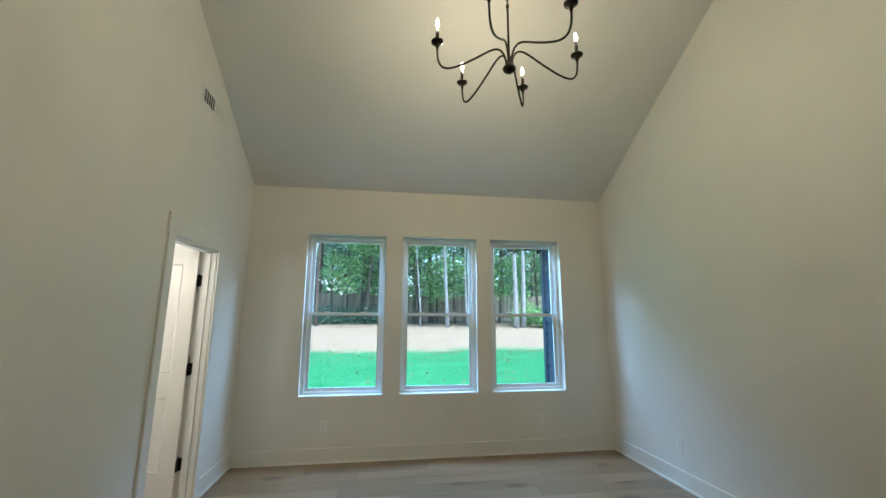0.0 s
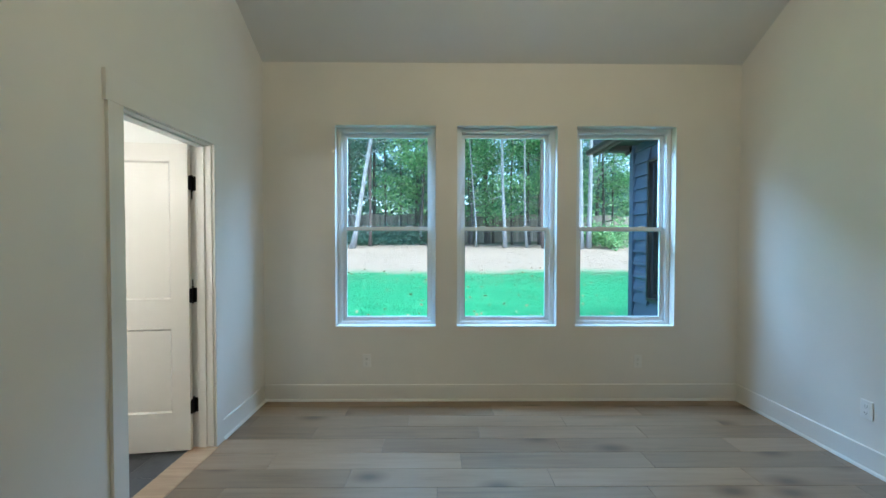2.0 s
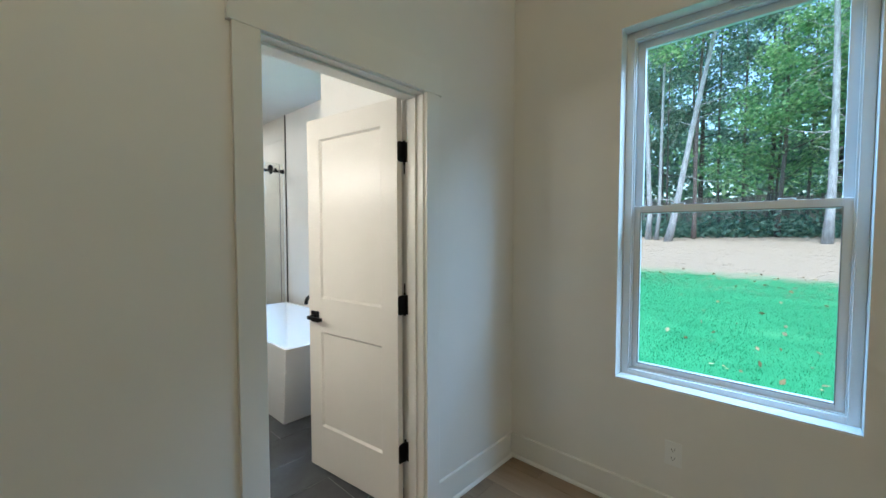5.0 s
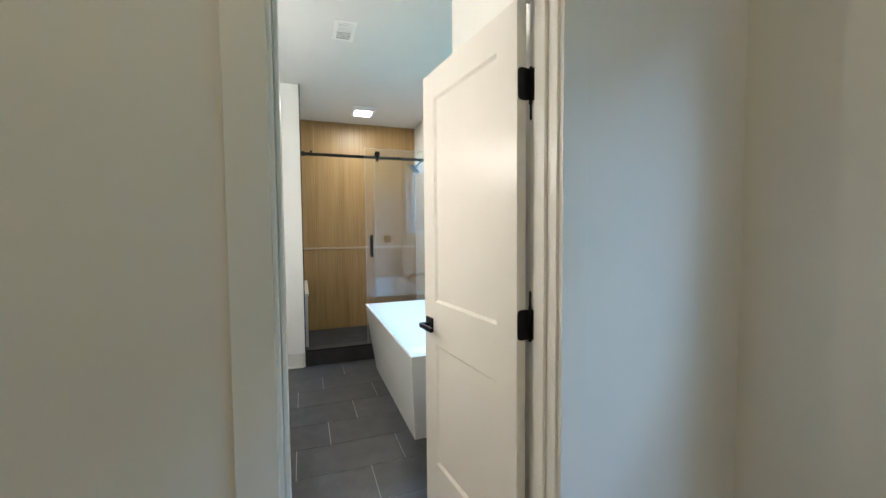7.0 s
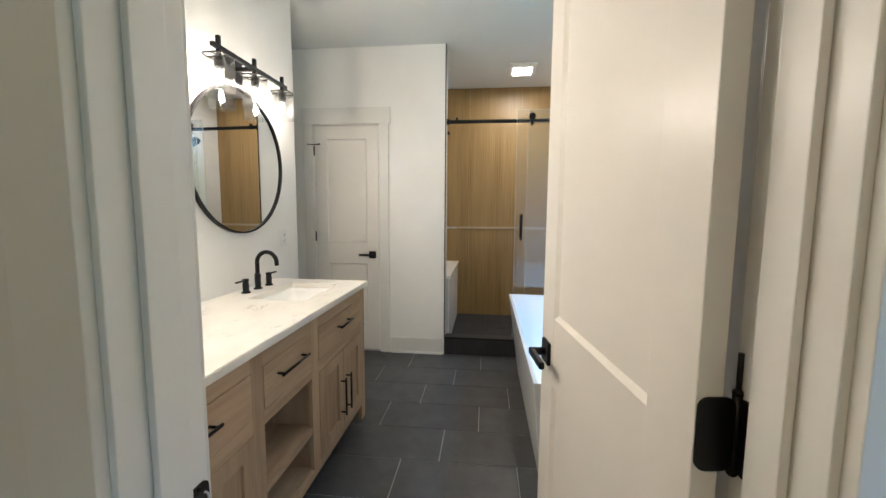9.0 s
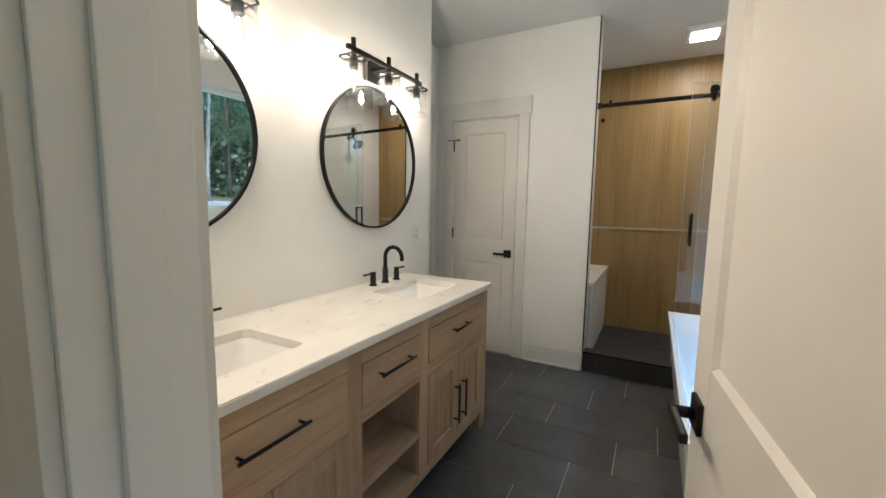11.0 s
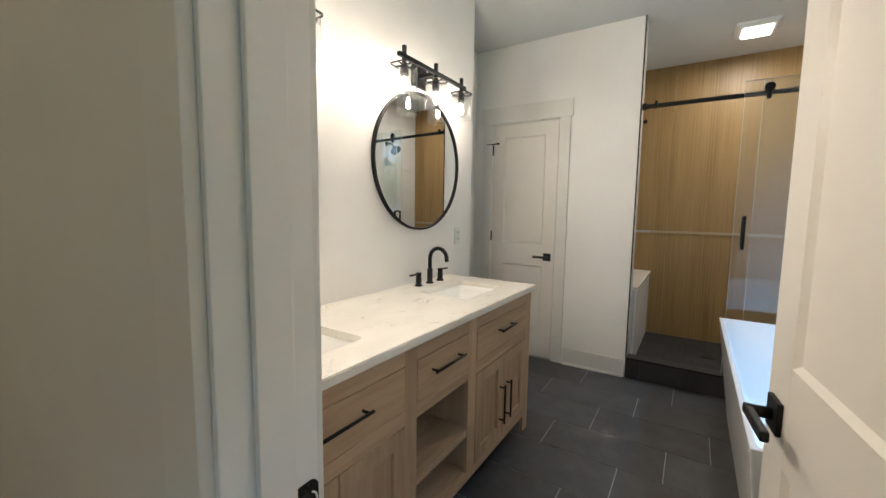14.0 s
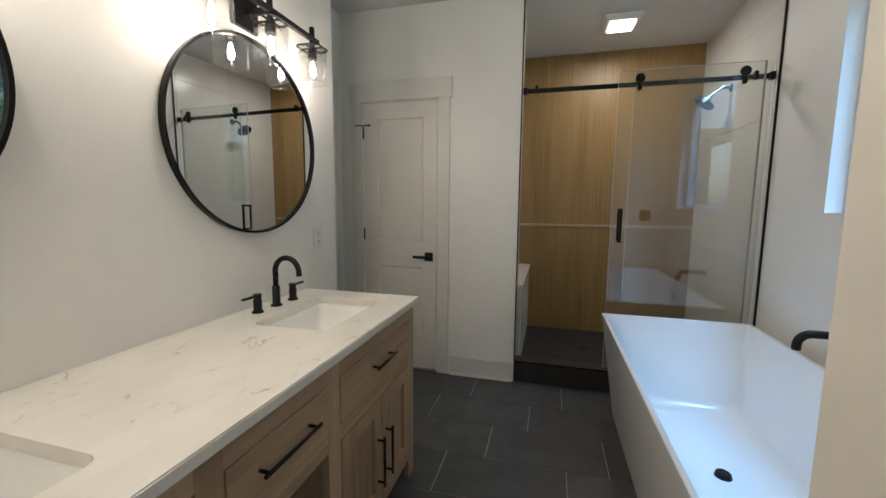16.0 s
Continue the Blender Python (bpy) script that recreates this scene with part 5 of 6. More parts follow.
ARM_S = smooth_path(ARM)
for k in range(6):
    a = radians(60 * k - 1)
    c, s = math.cos(a), math.sin(a)
    arm = part("arm", bm_tube([(r_ * c, r_ * s, z_) for r_, z_ in ARM_S], 0.0065, 10), M_BRONZE, ch)
    cx, cy = 0.45 * c, 0.45 * s
    part("cup", bm_lathe([(0.008, 0.070), (0.011, 0.090), (0.014, 0.105), (0.036, 0.112), (0.039, 0.120), (0.034, 0.124), (0.013, 0.122)], 20, centre=(cx, cy, 0)), M_BRONZE, arm)
    part("candle_sleeve", bm_lathe([(0.0115, 0.120), (0.0115, 0.216)], 14, centre=(cx, cy, 0)), M_BRONZE, arm)
    b = part("candle_bulb", bm_lathe([(0.007, 0.216), (0.0108, 0.230), (0.0118, 0.244), (0.0085, 0.264), (0.003, 0.280), (0.001, 0.285)], 14, centre=(cx, cy, 0)), M_CANDLE, arm, "glowing flame-tip bulb")
    b.visible_shadow = False
    bulb_light(CHX + cx, CHY + cy, CHZ + 0.245, CANDLE_WATTS, 0.010, (1.0, 0.71, 0.38))

reg = thing("wall_vent", "white wall air register with a dark damper half", "vent", Matrix.Translation((WEST, 3.425, 3.287)) @ Matrix.Diagonal((1, 1.35, 1.4, 1)))
part("frame", bm_box(0.0005, 0.006, -0.165, 0.165, -0.055, 0.055, 0.003), M_PLATE, reg)
part("backing", bm_box(0.0062, 0.0072, -0.145, 0.0, -0.038, 0.038), M_DARK, reg, "dark open damper")
for k in range(11):
    part("slat", bm_box(0.0074, 0.0120, -0.145 + k * 0.0275, -0.138 + k * 0.0275, -0.038, 0.038, 0.001), M_VENTGRID, reg)
for k in range(2):
    part("slat_bar", bm_box(0.0062, 0.0100, 0.002, 0.145, -0.030 + k * 0.034, -0.006 + k * 0.034, 0.001), M_PLATE, reg)


# ---- outside ----
def ground_z(x, y):
    if y < 5.0:
        return -0.32
    rise = 0.25 * min(1.0, max(0.0, (-5.5 - x) / 3.0)) * min(1.0, max(0.0, (y - 9.0) / 7.0))
    if y < 18.0:
        return -0.32 + rise + 0.110 * (y - 5.0) + 0.03 * math.sin(x * 0.7 + y * 0.4)
    return 1.11 + rise + 0.035 * (y - 18.0) + 0.03 * math.sin(x * 0.7 + y * 0.4)


def ground_mesh():
    xs = [-900, -300, -90] + [-40 + 2.0 * i for i in range(41)] + [90, 300, 900]
    ys = [-900, -300, -90, -30, 0, 4.0] + [5 + 0.75 * i for i in range(28)] + [28, 34, 45, 90, 300, 900]
    bm = bmesh.new()
    grid = [[bm.verts.new((x, y, ground_z(x, min(y, 45)))) for x in xs] for y in ys]
    for j in range(len(ys) - 1):
        for i in range(len(xs) - 1):
            f = bm.faces.new((grid[j][i], grid[j][i + 1], grid[j + 1][i + 1], grid[j + 1][i]))
            f.smooth = True
    return bm


ground = structure("ground", ground_mesh(), M_GROUND, "green lawn giving way to pale straw mulch", "ground")
rng = np.random.default_rng(7)


def quads(name, centres, size, mat, label, category, aspect=0.6, flat=0.0, kind="stuff"):
    """Many small four-cornered leaves, each its own island."""
    n = len(centres)
    u = rng.normal(size=(n, 3))
    u[:, 2] *= (1 - flat)
    u /= np.linalg.norm(u, axis=1)[:, None]
    w = rng.normal(size=(n, 3))
    if flat > 0:
        w[:, 2] *= (1 - flat)
    w -= (w * u).sum(1)[:, None] * u
    w /= np.linalg.norm(w, axis=1)[:, None]
    s = size * rng.uniform(0.6, 1.3, size=n)[:, None]
    v = np.empty((n, 4, 3))
    v[:, 0] = centres - u * s
    v[:, 1] = centres - w * s * aspect + u * s * 0.1
    v[:, 2] = centres + u * s
    v[:, 3] = centres + w * s * aspect + u * s * 0.1
    me = bpy.data.meshes.new(name)
    me.from_pydata(v.reshape(-1, 3).tolist(), [], [[4 * i, 4 * i + 1, 4 * i + 2, 4 * i + 3] for i in range(n)])
    me.materials.append(mat)
    ob = new(name, me)
    if label:
        tagged(ob, label, category, kind=kind)
    return ob


def blades(name, pts, height, width, mat, label, lean=0.35):
    n = len(pts)
    a = rng.uniform(0, 2 * math.pi, n)
    side = np.stack([np.cos(a), np.sin(a), np.zeros(n)], 1) * width
    tip = pts + np.stack([rng.normal(0, lean, n), rng.normal(0, lean, n), np.ones(n)], 1) * (height * rng.uniform(0.6, 1.3, n))[:, None]
    v = np.stack([pts - side, pts + side, tip], 1)
    me = bpy.data.meshes.new(name)
    me.from_pydata(v.reshape(-1, 3).tolist(), [], [[3 * i, 3 * i + 1, 3 * i + 2] for i in range(n)])
    me.materials.append(mat)
    return tagged(new(name, me), label, name.replace("_", " "), kind="stuff")


def scatter(n, x0, x1, y0, y1, lift=0.0, power=1.0):
    x = rng.uniform(x0, x1, n)
    y = y0 + (y1 - y0) * rng.uniform(0, 1, n) ** power
    z = np.array([ground_z(a, b) for a, b in zip(x, y)]) + lift
    return np.stack([x, y, z], 1)


blades("lawn_grass", scatter(110000, -9.5, 5.5, 4.9, 12.4, -0.004, 1.1), 0.028, 0.0035, M_BLADE, "short dense green lawn grass")
quads("straw_mulch", scatter(42000, -14, 10, 11.0, 20.5, 0.010), 0.055, M_STRAW, "pale scattered straw mulch", "straw", 0.08, 0.92)
quads("fallen_leaves", scatter(700, -9, 4, 5.2, 13, 0.02), 0.036, M_DRYLEAF, "dry brown fallen leaves on the lawn", "leaves", 0.6, 0.6)


def limb(bm, start, direction, length, radius, wob=0.12, n=6, seg=6):
    p = Vector(start)
    d = Vector(direction).normalized()
    pts, rad = [tuple(p)], [radius]
    for i in range(n):
        d = (d + Vector(rng.normal(0, wob, 3).tolist())).normalized()
        p = p + d * (length / n)
        pts.append(tuple(p))
        rad.append(radius * (1 - 0.85 * (i + 1) / n))
    bm_tube(pts, rad, seg, bm)
    return pts


def tree(name, x, y, height, radius, bark, leaf, label, lean=(0, 0), crown_from=0.35, spread=2.2, leaves=5000, dead=0, leaf_size=0.10, limbs=14):
    z = ground_z(x, y) - 0.08
    root = thing(name, label, "tree", Matrix.Translation((x, y, z)), "trees at the yard's edge")
    bm = bmesh.new()
    pts, rad = [], []
    n = 12
    for i in range(n + 1):
        t = i / n
        wob = 0.06 * math.sin(5.1 * t + x) if i else 0
        pts.append((lean[0] * t * height + wob, lean[1] * t * height + 0.05 * math.cos(4.3 * t + y) * (1 if i else 0), t * height))
        flare = 1.0 + 0.35 * math.exp(-t * height / 0.25)
        rad.append(0.86 * radius * flare * (1 - 0.72 * t))
    bm_tube(pts, rad, 12, bm)
    part("trunk", bm, bark, root)
    br = bmesh.new()
    tips = []
    for k in range(limbs):
        t = crown_from + (0.97 - crown_from) * (k + rng.uniform(0, 1)) / limbs
        i = min(int(t * n), n - 1)
        f = t * n - i
        p = Vector(pts[i]).lerp(Vector(pts[i + 1]), f)
        a = rng.uniform(0, 2 * math.pi)
        ln = spread * (1.15 - 0.75 * t) * rng.uniform(0.7, 1.2)
        lp = limb(br, p, (math.cos(a), math.sin(a), rng.uniform(0.05, 0.55)), ln, radius * 0.30 * (1.1 - t), 0.14, 6, 5)
        tips += lp[2:]
    for k in range(dead):
        t = rng.uniform(0.10, max(0.3, crown_from))
        i = min(int(t * n), n - 1)
        p = Vector(pts[i]).lerp(Vector(pts[i + 1]), t * n - i)
        a = rng.uniform(0, 2 * math.pi)
        limb(br, p, (math.cos(a), math.sin(a), rng.uniform(-0.15, 0.35)), rng.uniform(0.5, 1.9), radius * 0.13, 0.22, 6, 5)
    if len(br.verts):
        part("branches", br, bark, root)
    else:
        br.free()
    if leaves:
        tips = np.array(tips)
        leaves = int(leaves * 2.3)
        pick = tips[rng.integers(0, len(tips), leaves)]
        c = pick + rng.normal(0, 1, (leaves, 3)) * np.array([0.34, 0.34, 0.22])
        crown = quads("crown", c, leaf_size * 0.68, leaf, "", "", 0.62, 0.45)
        crown.parent = root
    return root


# pale trunks at the front of the woods
FRONT = (
    (-3.75, 18.0, 11, 0.125, M_PALEBARK, M_LEAF, "pale leaning tree trunk with a thin high crown", (0.178, 0.02), 0.62, 2.2, 1500, 8),
    (0.26, 17.6, 12, 0.125, M_PALEBARK, M_LEAF, "pale knotty tree with dead lower branches", (0.0, 0.02), 0.55, 2.4, 1800, 22),
    (2.86, 18.0, 12, 0.090, M_PALEBARK, M_LEAF, "slim pale tree with dead lower branches", (-0.018, 0.02), 0.42, 2.6, 2400, 18),
    (1.62, 18.2, 9, 0.042, M_PALEBARK, M_LEAF, "thin bent sapling with a bare stem", (-0.05, 0.02), 0.5, 1.3, 700, 4),
    (3.95, 18.6, 12, 0.062, M_PALEBARK, M_LEAF, "slim pale stem with sparse green leaves", (-0.02, 0.02), 0.4, 2.2, 1500, 8),
    (4.56, 18.0, 13, 0.115, M_REDBARK, M_LEAF, "brown-barked tree with a broad green crown", (-0.022, 0.02), 0.34, 2.8, 3000, 12),
    (5.15, 18.4, 9, 0.045, M_PALEBARK, M_LEAF, "thin pale sapling beside the brown tree", (0.01, 0.02), 0.5, 1.4, 700, 4),
    (6.16, 18.0, 12, 0.135, M_PALEBARK, M_LEAF, "pale thick tree trunk with rough bark", (-0.020, 0.02), 0.5, 2.4, 2000, 8),
    (6.52, 18.1, 12, 0.125, M_PALEBARK, M_LEAF, "pale thick tree trunk beside its twin", (0.014, 0.02), 0.5, 2.4, 2000, 6),
    (9.15, 18.4, 12, 0.095, M_PALEBARK, M_LEAF, "slim pale tree by the corner shrub", (-0.012, 0.0), 0.45, 2.4, 2400, 10),
    (-4.55, 18.6, 12, 0.105, M_PALEBARK, M_LEAF, "pale tree forking low at the yard's edge", (-0.02, 0.0), 0.5, 2.2, 1400, 12),
    (-4.30, 18.7, 12, 0.075, M_PALEBARK, M_LEAF, "slim pale stem leaning out from its twin", (0.035, 0.0), 0.5, 2.0, 1000, 10),
    (-3.25, 19.6, 12, 0.085, M_REDBARK, M_CEDAR, "slim reddish tree trunk", (0.02, 0.0), 0.5, 2.0, 1600, 10),
    (-8.71, 18.0, 13, 0.150, M_PALEBARK, M_LEAF, "pale straight tree trunk at the yard's edge", (0.0, 0.02), 0.5, 2.6, 2600, 6),
    (-9.69, 18.0, 13, 0.120, M_PALEBARK, M_LEAF, "pale straight tree trunk with bare side shoots", (-0.05, 0.02), 0.5, 2.6, 2600, 10),
    (-10.04, 18.1, 13, 0.100, M_PALEBARK, M_CEDAR, "pale slim twin tree trunk", (-0.05, 0.02), 0.5, 2.4, 2400, 8),
)
for row in FRONT:
    tree("tree", *row)
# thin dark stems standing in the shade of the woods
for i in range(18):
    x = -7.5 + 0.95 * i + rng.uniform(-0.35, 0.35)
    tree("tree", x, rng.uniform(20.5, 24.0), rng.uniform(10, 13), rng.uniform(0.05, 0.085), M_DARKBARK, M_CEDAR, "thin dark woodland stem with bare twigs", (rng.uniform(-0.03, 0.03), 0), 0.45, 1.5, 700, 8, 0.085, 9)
# small leafy trees with low crowns in front of the fence
tree("tree", 1.6, 21.0, 7.5, 0.09, M_DARKBARK, M_LEAF, "young maple with a bright green low crown", (0.02, 0), 0.16, 2.6, 4200, 0, 0.105, 18)
tree("tree", 5.2, 21.3, 8.0, 0.09, M_DARKBARK, M_LEAF, "young maple with a bright green low crown", (-0.02, 0), 0.18, 2.6, 4200, 0, 0.105, 18)
tree("tree", 8.2, 20.6, 8.0, 0.10, M_DARKBARK, M_LEAF, "young maple with a yellow-green crown", (0.0, 0), 0.14, 2.8, 4200, 0, 0.105, 18)
tree("tree", -0.9, 20.6, 7.5, 0.10, M_DARKBARK, M_LEAF, "young maple with a bright green low crown", (0.02, 0), 0.2, 2.4, 3600, 0, 0.105, 16)
# dark cedars behind
for i in range(16):
    x = -24 + 2.25 * i + rng.uniform(-0.7, 0.7)
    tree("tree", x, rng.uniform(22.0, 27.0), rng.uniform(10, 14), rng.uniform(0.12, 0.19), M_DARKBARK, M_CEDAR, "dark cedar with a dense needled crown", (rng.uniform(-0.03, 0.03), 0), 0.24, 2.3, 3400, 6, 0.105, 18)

# far woods: hanging foliage beyond the fence, uneven and full of gaps
n = 42000
cl_c = np.stack([rng.uniform(-40, 26, 700), rng.uniform(29, 44, 700), np.abs(rng.normal(3.5, 4.2, 700)) + 1.6], 1)
c = cl_c[rng.integers(0, 700, n)] + rng.normal(0, 1, (n, 3)) * np.array([0.9, 0.7, 0.55])
quads("far_woods", c, 0.24, M_CEDAR, "dense dark far woodland foliage", "woods", 0.6, 0.3)
n = 20000
c = cl_c[rng.integers(0, 350, n)] + rng.normal(0, 1, (n, 3)) * np.array([1.0, 0.7, 0.6])
quads("far_woods", c, 0.22, M_LEAF, "lighter far woodland foliage", "woods", 0.6, 0.3)

n = 7000
cl_c = np.stack([rng.uniform(-20, -6, 170), rng.uniform(26, 31, 170), rng.uniform(1.4, 8.5, 170)], 1)
c = cl_c[rng.integers(0, 170, n)] + rng.normal(0, 1, (n, 3)) * np.array([0.9, 0.7, 0.6])
quads("far_woods", c, 0.22, M_CEDAR, "close-set dark cedar boughs behind the pale trunks", "woods", 0.6, 0.3)

# undergrowth at the wood's edge
for bx, by, s in ((7.6, 18.2, 1.0), (7.2, 19.4, 0.8), (-9.3, 18.6, 0.45)):
    z = ground_z(bx, by)
    bush = thing("shrub", "low bright green leafy shrub", "shrub", Matrix.Translation((bx, by, z)), "shrubs at the yard's edge")
    bmb = bmesh.new()
    tips = []
    for k in range(9):
        a = rng.uniform(0, 6.28)
        tips += limb(bmb, (0, 0, 0), (math.cos(a), math.sin(a), 1.2), 1.1 * s, 0.018, 0.2, 6, 5)[2:]
    part("stems", bmb, M_DARKBARK, bush)
    tips = np.array(tips)
    cr = quads("foliage", tips[rng.integers(0, len(tips), 1500)] + rng.normal(0, 0.17 * s, (1500, 3)), 0.075, M_LEAF, "", "", 0.6, 0.3)
    cr.parent = bush

# low green growth in the shade before the fence
und = scatter(6500, -7, 0.8, 20.2, 23.8)
und[:, 2] += np.abs(rng.normal(0, 0.38, len(und)))
quads("undergrowth", und, 0.085, M_CEDAR, "low dark green undergrowth before the fence", "undergrowth", 0.55, 0.4)

# weathered board fence
fence = thing("fence", "weathered brown vertical board fence", "fence", Matrix.Translation((0, 24.2, ground_z(0, 24.2))))
board_me = None
fx = -9.5
while fx < 13:
    z = ground_z(fx, 24.2)
    h = 1.58 + 0.05 * math.sin(fx * 2.7)
    if board_me is None:
        bm = bm_box(0, 0.135, 0, 0.02, 0, 1.8, 0.004)
        board_me = bpy.data.meshes.new("board")
        bm.to_mesh(board_me)
        bm.free()
        board_me.materials.append(M_FENCE)
    b = new("board", board_me)
    b.parent = fence
    b.matrix_parent_inverse = fence.matrix_basis.inverted()
    b.matrix_basis = Matrix.Translation((fx, 24.2 + 0.004 * math.sin(fx * 9), z + 0.02)) @ pose(0, 0, 0, 0, 0.5 * math.sin(fx * 5), 0) @ Matrix.Diagonal((1, 1, h / 1.8, 1))
    fx += 0.145
for dz in (0.35, 1.45):
    wpart("fence_rail", bm_tube([(q, 24.26, ground_z(q, 24.2) + dz) for q in np.arange(-9.5, 13.2, 1.5).tolist()], 0.035, 4), M_FENCE, fence)

# neighbour's house, just glimpsed through the trees
nb = thing("neighbour_house", "distant pale house with a grey roof behind trees", "house", Matrix.Translation((7.5, 36, 0.9)))
part("wall", bm_box(-4, 4, 0, 6, 0, 2.4), painted("pale_siding", (0.55, 0.58, 0.62), 0.8), nb)
roof = bmesh.new()
vv = [roof.verts.new(p) for p in ((-4.4, -0.4, 2.38), (4.4, -0.4, 2.38), (4.4, 3, 4.2), (-4.4, 3, 4.2), (-4.4, 6.4, 2.38), (4.4, 6.4, 2.38))]
for q in ((0, 1, 2, 3), (3, 2, 5, 4), (0, 3, 4), (1, 5, 2), (0, 4, 5, 1)):
    roof.faces.new([vv[i] for i in q])
bmesh.ops.recalc_face_normals(roof, faces=roof.faces)
part("roof", roof, M_ROOF, nb, "grey shingle roof")
for wx in (-2.4, 0.4, 2.4):
    part("window", bm_box(wx - 0.5, wx + 0.5, -0.03, -0.002, 0.9, 2.0), M_DARK, nb, "dark window")

# ---- the wing of the house that closes the view, clad in dark blue lap boards ----
WX, WY1, WTOP = 2.83, 6.83, 2.80
WWIN = (5.42, 6.33, 0.66, 2.47)
wing = thing("house_wing", "house wing in dark blue lap siding with one window", "house wing", Matrix.Translation((4.4, 5.8, -0.32)))
wpart("wall", wall_cells("x", WX + 0.02, WX + 0.16, OUT_N + 0.001, WY1, -0.4, WTOP, [WWIN]), M_SIDING, wing)
wpart("wall", bm_box(WX + 0.161, 7.5, WY1 - 0.14, WY1, -0.4, WTOP), M_SIDING, wing)
z = -0.34
while z < WTOP - 0.03:
    z1 = min(z + 0.178, WTOP - 0.02)
    spans = [(OUT_N + 0.002, WY1 - 0.001)]
    if z1 > WWIN[2] - 0.042 and z < WWIN[3] + 0.042:
        spans = [(OUT_N + 0.002, WWIN[0] - 0.042), (WWIN[1] + 0.042, WY1 - 0.001)]
    for a, b in spans:
        bm = bmesh.new()
        pr = [(WX - 0.028, z), (WX + 0.004, z), (WX + 0.019, z1 + 0.02), (WX + 0.012, z1 + 0.02)]
        e0 = [bm.verts.new((px, a, pz)) for px, pz in pr]
        e1 = [bm.verts.new((px, b, pz)) for px, pz in pr]
        for i in range(4):
            bm.faces.new((e0[i], e0[(i + 1) % 4], e1[(i + 1) % 4], e1[i]))
        bm.faces.new(e0)
        bm.faces.new(list(reversed(e1)))
        bmesh.ops.recalc_face_normals(bm, faces=bm.faces)
        wpart("lap_board", bm, M_SIDING, wing)
    z = z1
wpart("corner_board", bm_box(WX - 0.042, WX + 0.06, WY1 - 0.085, WY1 + 0.022, -0.36, WTOP, 0.003), M_SIDING, wing)
bm = bmesh.new()
a, b, c, d = WWIN
for y0, y1, z0, z1 in ((a - 0.040, a, c - 0.040, d + 0.040), (b, b + 0.040, c - 0.040, d + 0.040), (a, b, d, d + 0.040), (a, b, c - 0.040, c)):
    bm_box(WX - 0.040, WX + 0.02, y0, y1, z0, z1, 0.002, bm)
wpart("window_trim", bm, M_BLACK, wing, "black window trim")
bm = bmesh.new()
for y0, y1, z0, z1 in ((a, a + 0.05, c, d), (b - 0.05, b, c, d), (a + 0.05, b - 0.05, c, c + 0.05), (a + 0.05, b - 0.05, d - 0.05, d), (a + 0.05, b - 0.05, (c + d) / 2 - 0.025, (c + d) / 2 + 0.025)):
    bm_box(WX + 0.03, WX + 0.09, y0, y1, z0, z1, 0.002, bm)
wf = wpart("window_frame", bm, M_BLACK, wing, "black window frame")
pane = part("pane", bm_box(WX + 0.055, WX + 0.060, a + 0.048, b - 0.048, c + 0.048, d - 0.048), M_GLASS, wf)
# added pale sheet: gives the pane the paleness of its reflection
wpart("reflection_sheet", bm_box(WX + 0.17, WX + 0.18, a - 0.05, b + 0.05, c - 0.05, d + 0.05), M_WALL, wing, "pale sheet standing in for the pane's reflection")
wpart("soffit", bm_box(WX - 0.38, 7.5, OUT_N + 0.01, WY1 + 0.45, WTOP + 0.001, WTOP + 0.03), M_SOFFIT, wing, "dark wooden eave soffit")
for y in np.arange(5.0, WY1 + 0.45, 0.6):
    wpart("rafter_tail", bm_box(WX - 0.36, WX - 0.043, float(y), float(y) + 0.045, WTOP - 0.075, WTOP + 0.0005, 0.003), M_SOFFIT, wing)
wpart("fascia", bm_box(WX - 0.41, WX - 0.381, OUT_N + 0.01, WY1 + 0.47, WTOP - 0.06, WTOP + 0.09, 0.003), M_SOFFIT, wing)
wpart("gutter", bm_tube([(WX - 0.465, OUT_N + 0.02, WTOP + 0.03), (WX - 0.465, WY1 + 0.48, WTOP + 0.01)], 0.05, 10), M_BLACK, wing, "dark rain gutter")
wpart("gutter_elbow", bm_tube([(WX - 0.045, WY1 - 0.02, WTOP - 0.005), (WX - 0.060, WY1 - 0.02, WTOP - 0.08), (WX - 0.120, WY1 - 0.02, WTOP - 0.12)], 0.028, 8), M_BLACK, wing, "short dark pipe under the eave")
wpart("wing_roof", bm_box(WX - 0.41, 7.5, OUT_N + 0.01, WY1 + 0.47, WTOP + 0.095, WTOP + 0.22), M_ROOF, wing, "grey shingle roof edge")

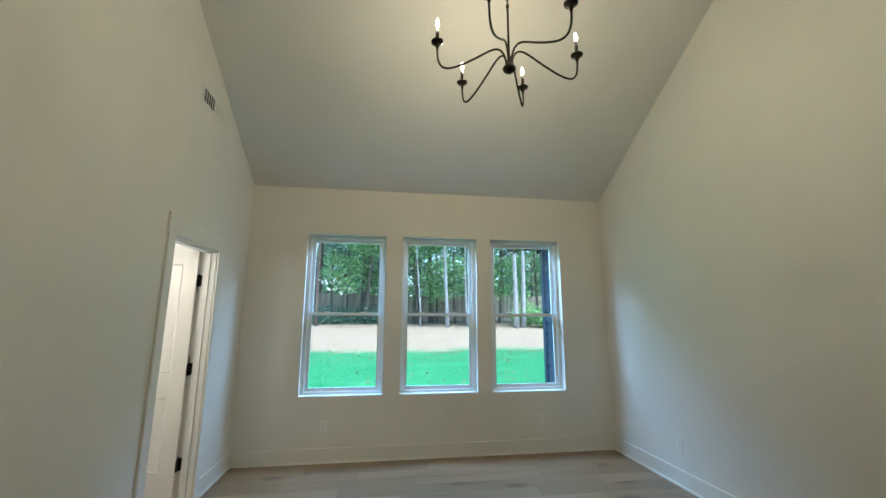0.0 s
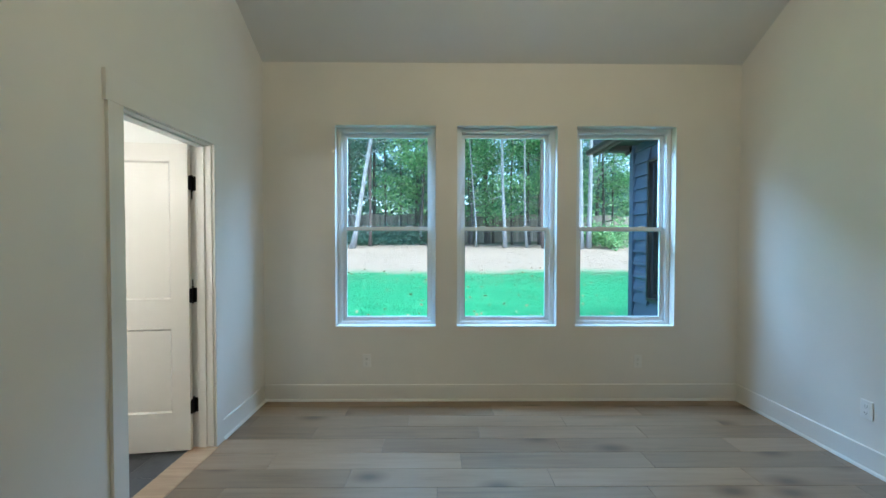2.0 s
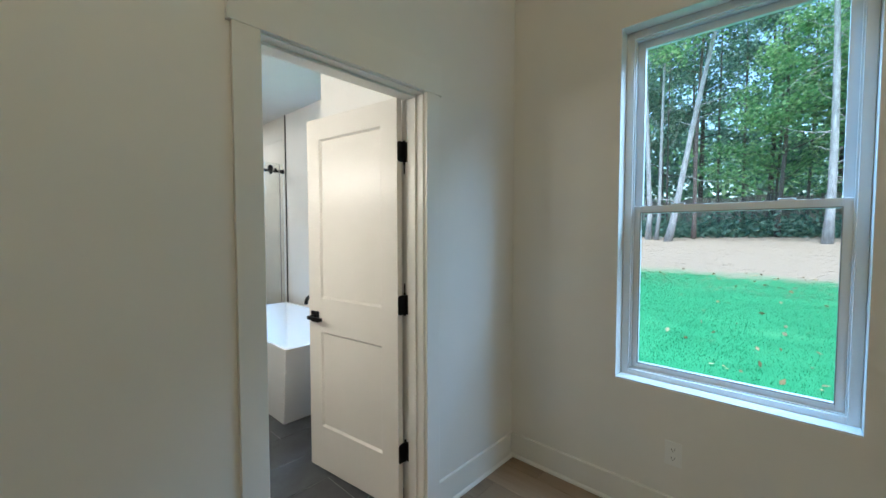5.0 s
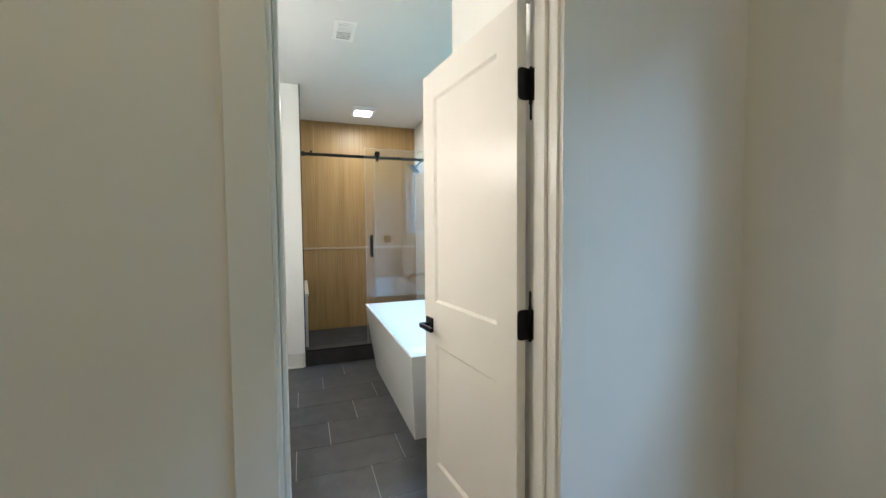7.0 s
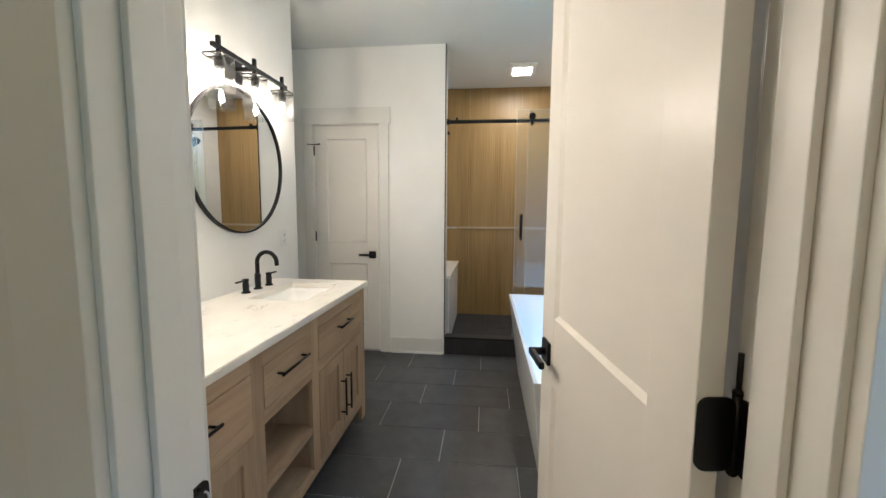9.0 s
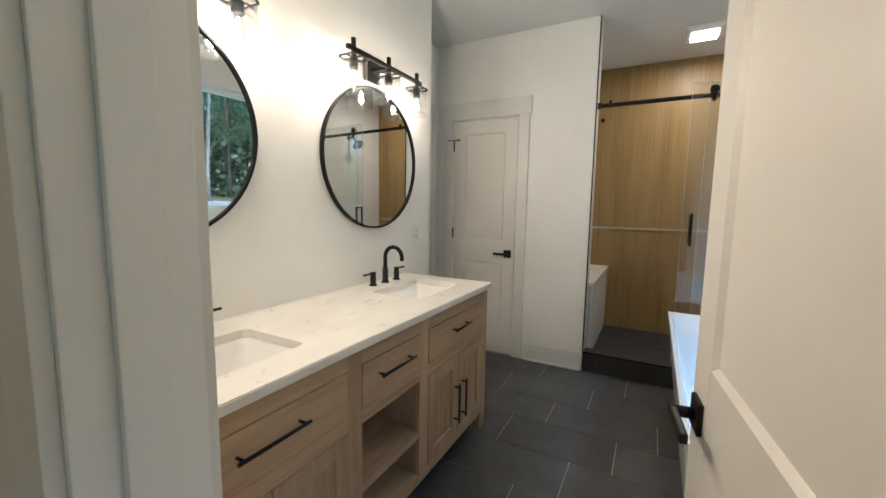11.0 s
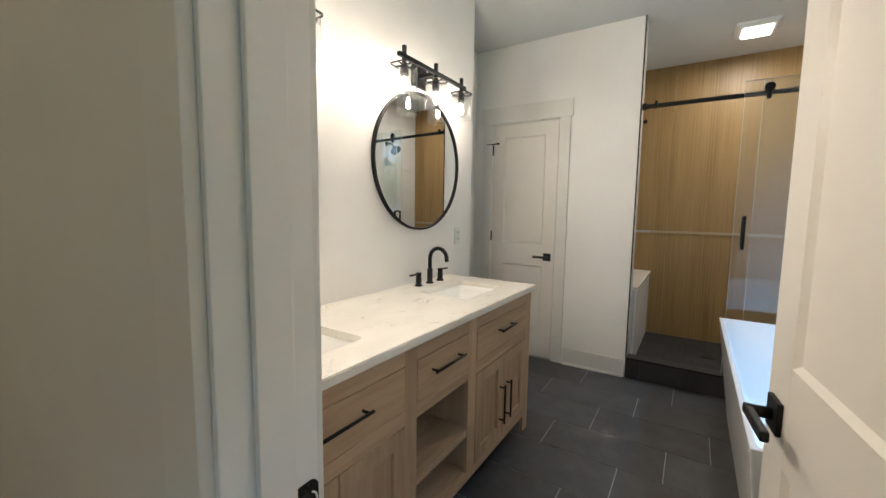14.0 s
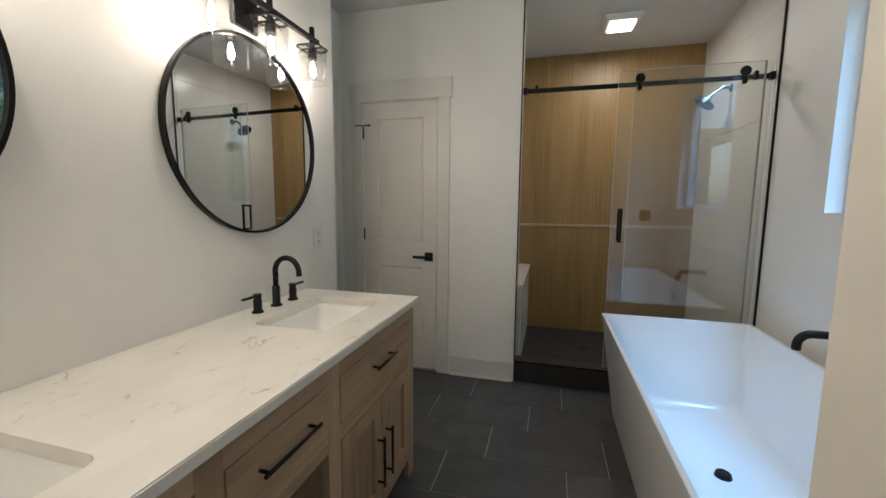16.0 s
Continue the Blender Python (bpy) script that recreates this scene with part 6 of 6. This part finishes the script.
# ---- loose floor pieces, last ----
# planks run across the room, seven per width step, ends staggered
PW, PL = 0.184, 1.219
row = 0
y = SOUTH
full = None
while y < NORTH - 0.002:
    y1 = min(y + PW, NORTH)
    x = WEST - ((row * 0.437) % 1.0) * PL
    while x < EAST:
        x0, x1 = max(x, WEST), min(x + PL, EAST)
        if x1 - x0 > 0.02:
            if full is None or x1 - x0 < PL - 0.002 or y1 - y < PW - 0.002:
                bm = bm_box(0, x1 - x0 - 0.0012, 0, y1 - y - 0.0012, -0.008, 0.0)
                bmesh.ops.bevel(bm, geom=[e for e in bm.edges if all(v.co.z > -0.001 for v in e.verts)], offset=0.0012, segments=1, affect="EDGES")
                me = bpy.data.meshes.new("plank")
                bm.to_mesh(me)
                bm.free()
                me.materials.append(M_PLANK)
                if x1 - x0 >= PL - 0.002 and y1 - y >= PW - 0.002:
                    full = me
            else:
                me = full
            ob = new("plank", me)
            ob.parent = floor_bed
            ob.location = (x0, y, 0)
        x += PL
    y += PW
    row += 1

# bathroom tiles, 305 x 610 with a third stagger
PX, PY, J = 0.3065, 0.6135, 0.0032
cache = {}
for nrow in range(-4, 8):
    xa = -3.720 + PX * nrow
    xb = min(xa + PX - J, BATH_E - 0.007)
    xa = max(xa, FAR_X + 0.001)
    if xb - xa < 0.02:
        continue
    joint = 3.46 - 0.2045 * nrow
    k0 = math.floor((0.85 - joint) / PY)
    for k in range(k0, k0 + 9):
        ya, yb = joint + k * PY + J, joint + (k + 1) * PY
        ya, yb = max(ya, 1.60), min(yb, BATH_N - 0.001)
        if yb - ya < 0.02:
            continue
        key = (round(xb - xa, 4), round(yb - ya, 4))
        if key not in cache:
            bm = bm_box(0, xb - xa, 0, yb - ya, -0.0015, 0.0)
            me = bpy.data.meshes.new("tile")
            bm.to_mesh(me)
            bm.free()
            me.materials.append(M_SLATE)
            cache[key] = me
        ob = new("tile", cache[key])
        ob.parent = floor_bath
        ob.location = (xa, ya, 0)

# shower mosaic: small charcoal squares
MS = 0.052
verts, faces = [], []
for i in range(int((FAR_X - 0.113 - SHOWER_W - 0.006) / MS)):
    for j in range(int((BATH_N - 0.01 - BENCH_Y) / MS)):
        x0, y0 = SHOWER_W + 0.007 + i * MS, BENCH_Y + 0.004 + j * MS
        x1, y1 = x0 + MS - 0.003, y0 + MS - 0.003
        b0 = len(verts)
        verts += [(x0, y0, 0.0505), (x1, y0, 0.0505), (x1, y1, 0.0505), (x0, y1, 0.0505), (x0, y0, 0.0545), (x1, y0, 0.0545), (x1, y1, 0.0545), (x0, y1, 0.0545)]
        faces += [[b0 + q for q in f] for f in ((4, 5, 6, 7), (0, 1, 5, 4), (1, 2, 6, 5), (2, 3, 7, 6), (3, 0, 4, 7))]
me = bpy.data.meshes.new("shower_mosaic")
me.from_pydata(verts, [], faces)
me.materials.append(M_MOSAIC)
tagged(new("shower_mosaic", me), "small charcoal square mosaic tiles", "mosaic", kind="stuff")
